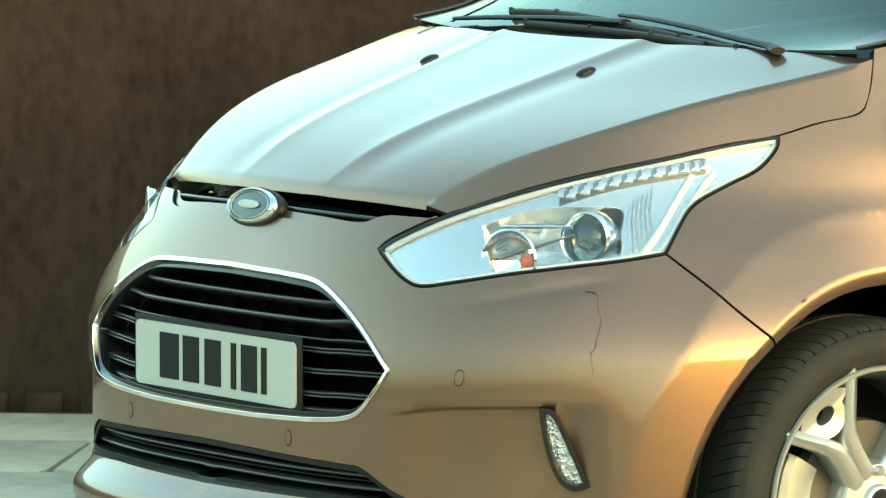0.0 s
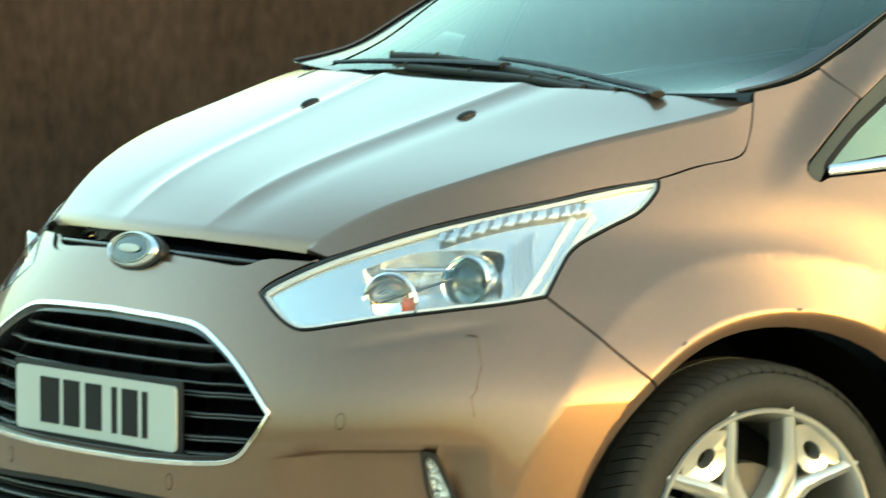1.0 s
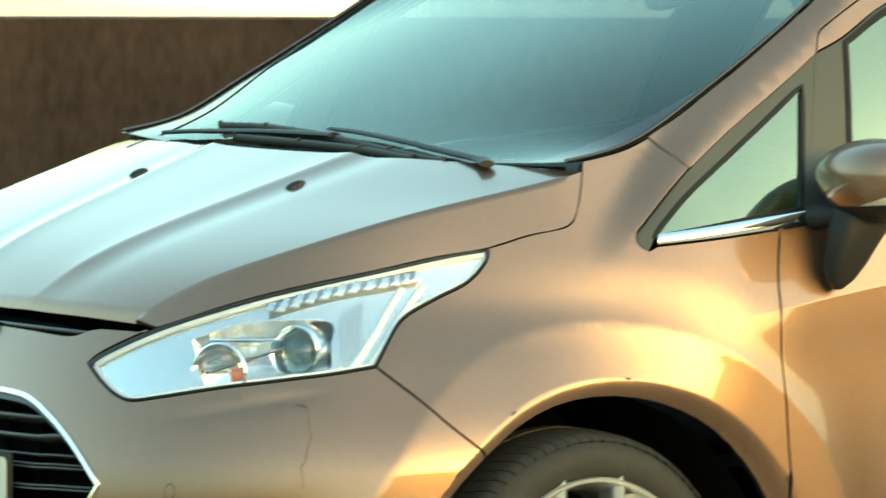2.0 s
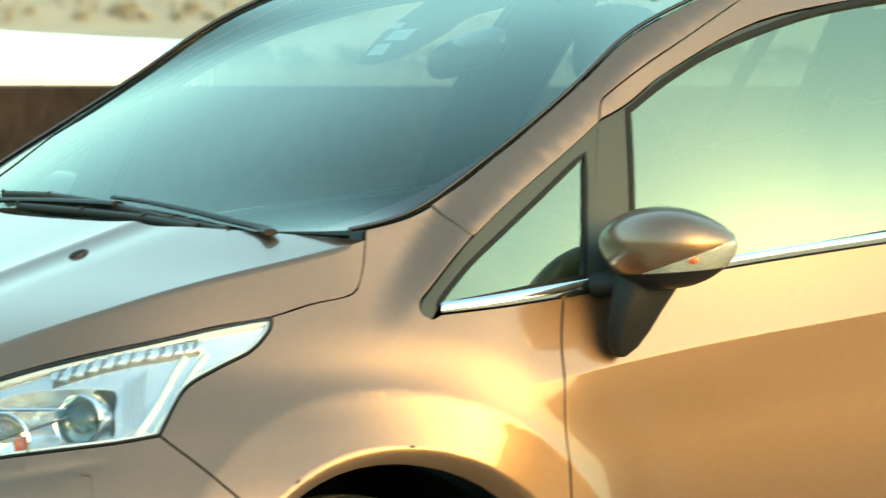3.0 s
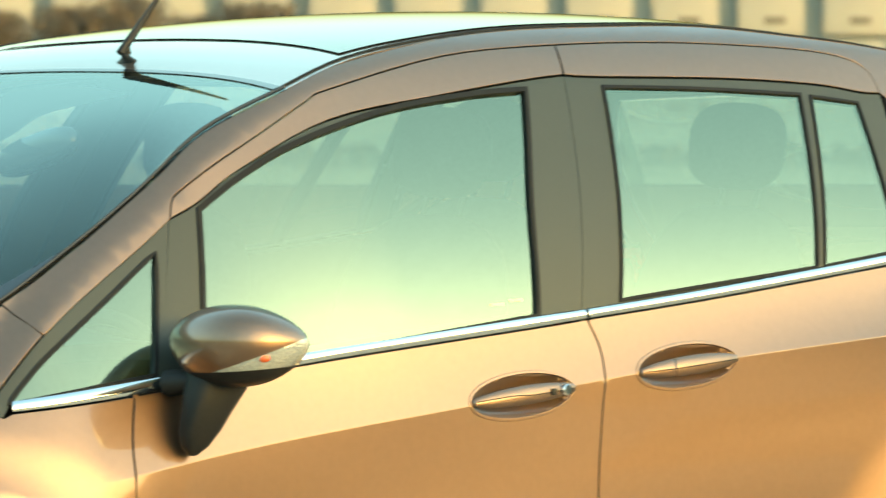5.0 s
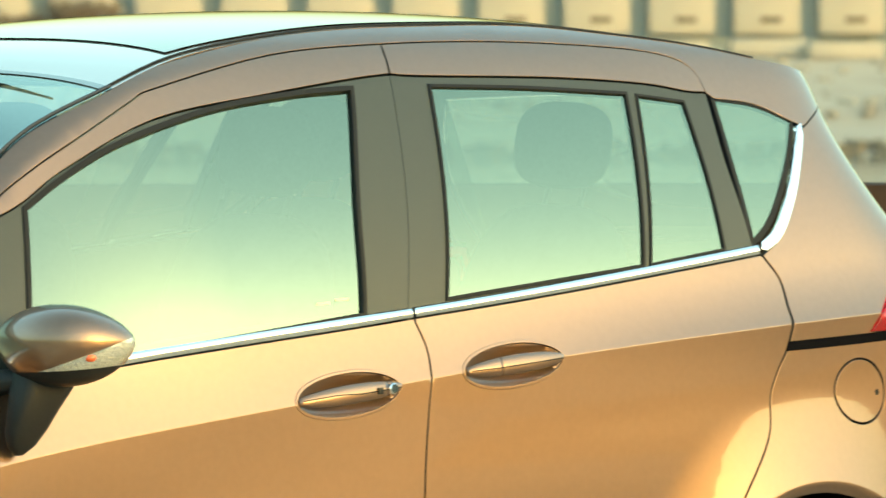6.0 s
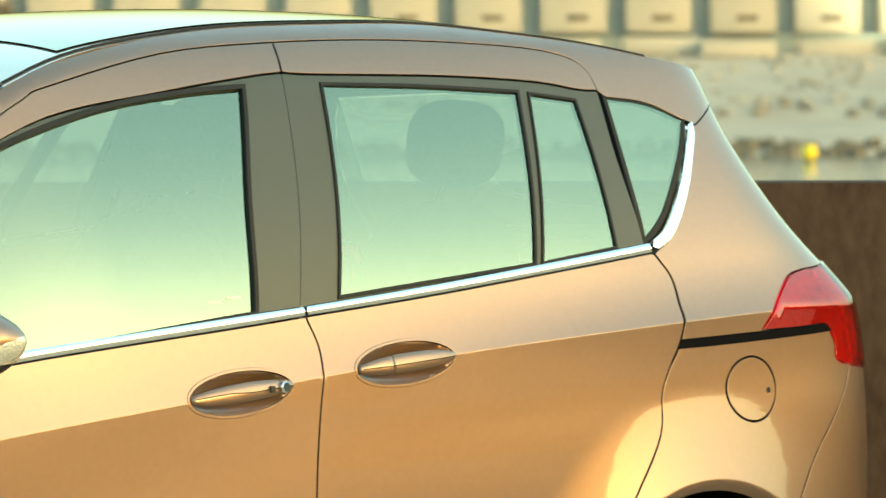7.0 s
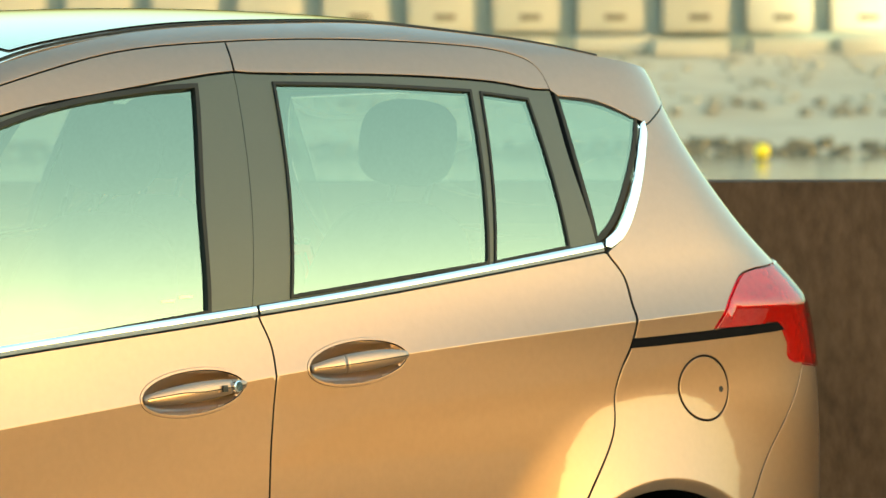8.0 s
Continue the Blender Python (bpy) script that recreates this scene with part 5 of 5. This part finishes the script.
for x, y in ((1.11, -0.37), (1.11, 0.37), (1.90, -0.36), (1.90, 0.36)):
    seat = new("seat")
    seat.parent = car
    tagged(seat, "dark cloth car seat with a headrest")
    bm = bmesh.new()
    blob(bm, (x, y, 0.56), (0.27, 0.25, 0.10), 4)
    part("cushion", bm, CLOTH, seat)
    bm = bmesh.new()
    blob(bm, (x + 0.30, y, 0.90), (0.075, 0.215, 0.36), 3.2, m=pose(0, 0, 0, 0, 15, 0))
    part("backrest", bm, CLOTH, seat)
    bm = bmesh.new()
    blob(bm, (x + 0.40, y, 1.365), (0.05, 0.115, 0.085), 3, m=pose(0, 0, 0, 0, 10, 0))
    part("headrest", bm, CLOTH, seat)
    for s in (-0.05, 0.05):
        bm = bmesh.new()
        tube(bm, [(x + 0.38, y + s, 1.20), (x + 0.415, y + s, 1.29)], 0.006, 8)
        part("headrest_post", bm, TRIM, seat)


def dash(u, v):
    y = (0.60 + 0.08 * u) * v
    return (0.02 + 0.62 * u + 0.06 * v * v, y, 1.02 + 0.035 * math.sin(math.pi * u * 0.8) + 0.035 * math.exp(-(((y + 0.37) / 0.16) ** 2)) * ramp(u, 0.45, 0.8) - 0.24 * max(0, u - 0.85) / 0.15)


dashboard = sheet("dashboard", lambda u, v: tuple(float(k) for k in dash(u, v)), np.linspace(0, 1, 30), np.linspace(-1, 1, 40), TRIM, car, "dark dashboard", 0.03)
bm = bmesh.new()
wm = pose(0.78, -0.37, 0.92, 0, 62, 0)
rows = [wm @ Vector((0.185 * math.cos(2 * math.pi * i / 40), 0.185 * math.sin(2 * math.pi * i / 40), 0)) for i in range(41)]
tube(bm, rows, 0.015, 8)
blob(bm, wm @ Vector((0, 0, 0)), (0.05, 0.06, 0.07), 2.5)
part("steering_wheel", bm, TRIM, car)
def screen_grid(s, v):
    s, v = np.broadcast_arrays(np.asarray(s, float), np.asarray(v, float))
    return np.array([screen(float(a), float(b)) for a, b in zip(s.ravel(), v.ravel())]).reshape(s.shape + (3,))


bm = bmesh.new()
blob(bm, Vector(screen(0.70, -0.16)) + Vector((0.06, 0, -0.035)), (0.022, 0.115, 0.034), 3, m=pose(0, 0, 0, -14, 0, 0))
part("inside_mirror", bm, GLOSS_BLACK, car, "dark rear-view mirror")
pod = new("sensor_pod")
pod.parent = car
tagged(pod, "dark camera and sensor housing behind the windscreen")
POD = [[(0.609, 0.059), (0.728, 0.193), (0.848, 0.288), (0.948, 0.356)], [(0.948, 0.356), (0.964, 0.132), (0.93, -0.25)], [(0.93, -0.25), (0.877, -0.131), (0.815, -0.044), (0.731, -0.085), (0.64, -0.088), (0.604, -0.02), (0.609, 0.059)]]
patch("pod_shell", ring(*[curve(q) for q in POD]), SHELL, pod, "", (), screen_grid, 0.05, -0.018, 0.0, 0.0)
# Paler rectangles paint the sky's reflection in the housing's openings.
WINDOW_GLINT = material("sensor_window", (0.05, 0.06, 0.06), rough=0.3, vary=0.1)
for pts in ([(0.749, 0.209), (0.778, 0.23), (0.781, 0.18), (0.75, 0.149)], [(0.697, 0.112), (0.745, 0.157), (0.752, 0.072), (0.7, 0.021)], [(0.633, 0.062), (0.679, 0.107), (0.687, 0.056), (0.637, -0.005)]):
    patch("sensor_window", ring(pts), WINDOW_GLINT, pod, "", (), screen_grid, 0.05, -0.014, 0.0, 0.0)
sheet("headliner", lambda r, v: tuple(np.array(roof_at(r, v, -0.03)) ), np.linspace(0.02, 1, 20), np.linspace(-0.97, 0.97, 20), LINER, car)

# ---- beyond the wall: the far shore ----
def band(name, profile, x0, x1, nx, mat, label, category, rough=0.0, seed=0):
    """A strip of land along the far side of the water, from (away, height) steps."""
    rnd = random.Random(seed)
    verts, faces = [], []
    n = len(profile)
    for i in range(nx + 1):
        x = x0 + (x1 - x0) * i / nx
        for d, z in profile:
            k = noise.noise((x * 0.13, d * 0.5, seed)) * rough
            verts.append(spot(x, d + k * 1.5, z + k + rnd.uniform(-1, 1) * rough * 0.15))
    faces = [(i * n + j, (i + 1) * n + j, (i + 1) * n + j + 1, i * n + j + 1) for i in range(nx) for j in range(n - 1)]
    return tagged(shaped(name, verts, faces, mat), label, category, kind="structure")


band("shore", [(129, -2.6), (132, -1.62), (134, -1.35), (137, -1.15), (140.2, -0.92), (140.8, -0.70), (142.5, -0.62), (145, -0.35), (148, 0.02), (151, 0.42), (156, 0.5), (400, 1.0)], -120, 140, 260, SAND, "pale sandy bank along the far water", "shore", 0.10, 3)


def stones(name, count, d0, d1, size, mat, label, seed, x0=-70, x1=90):
    rnd = random.Random(seed)
    verts, faces = [], []
    prof = spline([(129, -2.6), (132, -1.62), (134, -1.35), (137, -1.15), (140.2, -0.92), (140.8, -0.70), (142.5, -0.62), (145, -0.35), (148, 0.02), (151, 0.42), (156, 0.5)])
    for _ in range(count):
        x, d = rnd.uniform(x0, x1), rnd.uniform(d0, d1)
        r = size * rnd.uniform(0.4, 1.3)
        c = spot(x, d, float(prof(d)) + r * 0.3)
        k = len(verts)
        tw = rnd.uniform(0, 3)
        for a in range(6):
            t = tw + a * math.pi / 3
            verts.append(c + Vector((r * math.cos(t) * rnd.uniform(0.7, 1.3), r * math.sin(t) * rnd.uniform(0.7, 1.3), -r * 0.5)))
        for a in range(6):
            t = tw + 0.4 + a * math.pi / 3
            verts.append(c + Vector((r * 0.7 * math.cos(t), r * 0.7 * math.sin(t), r * rnd.uniform(0.2, 0.6))))
        faces += [(k + a, k + (a + 1) % 6, k + 6 + (a + 1) % 6, k + 6 + a) for a in range(6)] + [tuple(k + 6 + a for a in range(6))]
    return tagged(shaped(name, verts, faces, mat, smooth=False), label, "stones", kind="stuff")


WEED_AND_SLOT = material("dark_waterline_weed", (0.11, 0.095, 0.065), rough=0.9, vary=0.4, scale=1.5)
GREY_STONE = material("grey_rubble", (0.29, 0.26, 0.20), rough=0.9, vary=0.45, scale=1.2)
stones("rubble", 2600, 141.5, 150.0, 0.14, GREY_STONE, "grey and brown rubble stones on the bank", 5)
stones("waterline_stones", 1500, 131.6, 133.2, 0.22, WEED_AND_SLOT, "dark wet stones along the waterline", 6)
stones("ledge_stones", 500, 140.0, 141.0, 0.16, ROCK, "brown stones along a low ledge", 7)

# concrete blocks on the bank
JOINT = material("grey_gap", (0.26, 0.30, 0.29), rough=0.9, vary=0.2, scale=0.5)


def block():
    b = thing("concrete_block", "pale concrete block with a dark slot in its foot", "concrete block", group="blocks along the far quay")
    bm = bmesh.new()
    box(bm, (0, 0, 0.85), (1.62, 1.2, 1.70), 0.05)
    part("block_body", bm, CONCRETE, b)
    # A dark box on the face gives the slot's shade; nothing is cut out.
    bm = bmesh.new()
    box(bm, (0.1, -0.605, 0.36), (0.52, 0.03, 0.14), 0.01)
    part("block_slot", bm, WEED_AND_SLOT, b)
    return b


model = block()
k = 0
for i in range(-22, 34):
    at = spot(3.0 + 2.1 * i, 153.0, 0.92)
    m = Matrix.Translation(at) @ half_turn
    if k == 0:
        model.matrix_basis = m
    else:
        copy_thing(model, m)
    k += 1
bm = bmesh.new()
box(bm, spot(10, 153.05, 1.7), (130, 0.4, 2.6), 0.0, half_turn)
tagged(part("quay_back_wall", bm, JOINT), "grey-blue wall seen between the pale blocks", "wall", kind="structure")


def step_stone():
    b = thing("kerb_block", "low pale kerb block on the far bank", "kerb block", group="kerb blocks along the far quay")
    bm = bmesh.new()
    box(bm, (0, 0, 0.20), (1.85, 0.8, 0.40), 0.04)
    part("kerb_body", bm, CONCRETE, b)
    return b


model = step_stone()
rnd = random.Random(11)
for i in range(-30, 44):
    at = spot(1.6 + 2.25 * i + rnd.uniform(-0.25, 0.25), 151.2 + rnd.uniform(-0.3, 0.3), 0.40 + rnd.uniform(-0.06, 0.06))
    m = Matrix.Translation(at) @ half_turn @ pose(0, 0, 0, 0, 0, rnd.uniform(-4, 4))
    if i == -30:
        model.matrix_basis = m
    else:
        copy_thing(model, m)

# buoy
YELLOW = material("yellow_buoy_plastic", (0.80, 0.60, 0.02), rough=0.4, vary=0.05)
bx = thing("buoy", "round yellow mooring buoy floating by the far bank", "buoy", spot(0, 0))
az = radians(45.080 + math.degrees(math.atan((1349 - 784) / 11026.6)))
dist = 128.0
bx.location = (EYE[0] + math.sin(az) * dist, EYE[1] + math.cos(az) * dist, -1.42)
bm = bmesh.new()
blob(bm, (0, 0, 0), (0.155, 0.155, 0.165), 2.1)
part("float", bm, YELLOW, bx)
bm = bmesh.new()
tube(bm, [(0, 0, 0.14), (0, 0, 0.22)], 0.03, 8)
part("ring", bm, BLACK, bx)

# moored boat behind the wall
GEL = material("white_gelcoat", (0.80, 0.82, 0.80), rough=0.2, coat=0.5, vary=0.04, scale=2)
boat = thing("boat", "white motor boat moored behind the rusted wall", "boat", spot(-1.3, 18.2, -1.6))
boat.rotation_euler = (0, 0, radians(-40))
verts, faces = [], []
N = 24
for i in range(N + 1):
    u = i / N
    x = -6.2 * (1 - u)
    w = 1.05 * (1 - abs(2 * u - 0.9) ** 3 * 0.55) * (1 if u < 0.97 else 0.9)
    top = 2.80 + 0.62 * (1 - u) ** 1.3
    for y, z in ((0, -0.3), (w * 0.6, -0.1), (w * 0.92, 0.6), (w, top - 0.12), (w * 1.03, top - 0.06), (w * 0.98, top), (w * 0.80, top + 0.02), (0, top + 0.05)):
        verts.append((x, -y, z))
faces = [(i * 8 + j, (i + 1) * 8 + j, (i + 1) * 8 + j + 1, i * 8 + j + 1) for i in range(N) for j in range(7)]
n = len(verts)
verts += [(x, -y, z) for x, y, z in verts]
faces += [tuple(n + a for a in f[::-1]) for f in faces]
faces += [tuple(range(N * 8, N * 8 + 8)) + tuple(n + k for k in range(N * 8 + 7, N * 8 - 1, -1))]
shaped("hull", verts, faces, GEL, boat)
RED_PAINT = material("dull_red_band", (0.30, 0.07, 0.05), rough=0.5)
bm = bmesh.new()
box(bm, (-3.0, -1.06, 2.40), (5.6, 0.03, 0.05), 0.01)
part("rubbing_band", bm, RED_PAINT, boat)

# bushes on the far bank
TWIG = material("bare_brown_twigs", (0.16, 0.125, 0.085), rough=0.9, vary=0.4, scale=3)


def bush(at, r, seed):
    rnd = random.Random(seed)
    b = thing("bush", "bare brown winter bush on the far bank", "bush", at, "bushes on the far bank")
    bm = bmesh.new()
    for i in range(9):
        a = rnd.uniform(0, 6.3)
        tube(bm, [(0, 0, 0), (0.3 * r * math.cos(a), 0.3 * r * math.sin(a), 0.5 * r), (0.7 * r * math.cos(a), 0.7 * r * math.sin(a), r * rnd.uniform(0.9, 1.3))], [0.06, 0.04, 0.015], 5)
    part("stem", bm, TWIG, b)
    verts, faces = [], []
    for _ in range(900):
        v = Vector((rnd.gauss(0, 0.42), rnd.gauss(0, 0.42), rnd.uniform(0.05, 1.15))) * r
        if v.length > 1.35 * r:
            continue
        d = Vector((rnd.uniform(-1, 1), rnd.uniform(-1, 1), rnd.uniform(0, 1))).normalized() * r * 0.16
        s = d.cross(Vector((rnd.uniform(-1, 1), 0.3, 0.2))).normalized() * r * 0.035
        k = len(verts)
        verts += [v - d - s, v - d + s, v + d]
        faces.append((k, k + 1, k + 2))
    tagged(shaped("crown", verts, faces, TWIG, b, smooth=False), kind="stuff")


for i, (x, r) in enumerate(((-3.6, 1.1), (-2.2, 1.3), (-0.4, 0.9), (0.9, 1.2), (-5.4, 1.0), (-7.2, 1.2), (2.0, 0.8))):
    bush(spot(x, 150.0, 0.35), r, 40 + i)

# ---- behind the tripod: the unseen skyline that the paint reflects, raised to hide the sun ----
HEDGE = material("dark_scrub", (0.05, 0.048, 0.03), rough=0.95, vary=0.4, scale=0.6)
verts, faces = [], []
n = 1640
for i in range(n + 1):
    az = 60 + 287 * i / n
    a = radians(az)
    # The tall stretch round 150 degrees is added to block the sun.
    h = 6.0 + 8.5 * float(ramp(abs(az - 150), 60, 34)) + 2.2 * noise.noise((i * 0.0128, 1, 0)) + 1.4 * noise.noise((i * 0.08, 5, 0)) + 1.6 * noise.noise((i * 0.43, 9, 0)) + 1.2 * noise.noise((i * 1.7, 13, 0))
    h = (h + 2.0 * float(ramp(az, 195, 220))) * (0.12 + 0.88 * float(ramp(az, 345, 300)))
    for d, z in ((118, -1.8), (119, h * 0.6), (122, h), (128, h * 0.9), (132, -1.8)):
        verts.append((math.sin(a) * d, math.cos(a) * d, z))
faces = [(i * 5 + j, i * 5 + j + 1, (i + 1) * 5 + j + 1, (i + 1) * 5 + j) for i in range(n) for j in range(4)]
tagged(shaped("backdrop", verts, faces, HEDGE), "low dark scrub along the horizon", "scrub", kind="structure")

# ---- paving at the wall's foot ----
pavement = thing("pavement", "worn pale stone paving with open joints", "paving", kind="structure")
rnd = random.Random(4)
for r in range(11):
    d0 = WALL_AT - 0.04 - 0.56 * (r + 1)
    x = -7.0 + rnd.uniform(0, 0.6)
    while x < -1.2:
        w = rnd.uniform(0.55, 1.05)
        bm = bmesh.new()
        box(bm, (0, 0, 0), (w - 0.014, 0.546, 0.05), 0.008)
        for v in bm.verts:
            v.co.x += rnd.uniform(-0.006, 0.006)
            v.co.y += rnd.uniform(-0.006, 0.006)
        s = part("slab", bm, SLAB, pavement)
        s.matrix_basis = Matrix.Translation(spot(x + w / 2, d0 + 0.28, LEVEL - 0.008 + rnd.uniform(-0.003, 0.003))) @ half_turn
        x += w
# notched foot of the wall
foot = bpy.data.objects["quay_wall"]
for i in range(40):
    bm = bmesh.new()
    box(bm, (0, 0, 0), (0.085, 0.03, 0.05), 0.004)
    s = part("wall_tooth", bm, RUST, foot)
    s.matrix_basis = Matrix.Translation(spot(-6.2 + 0.13 * i, WALL_AT - 0.012, LEVEL + 0.035)) @ half_turn
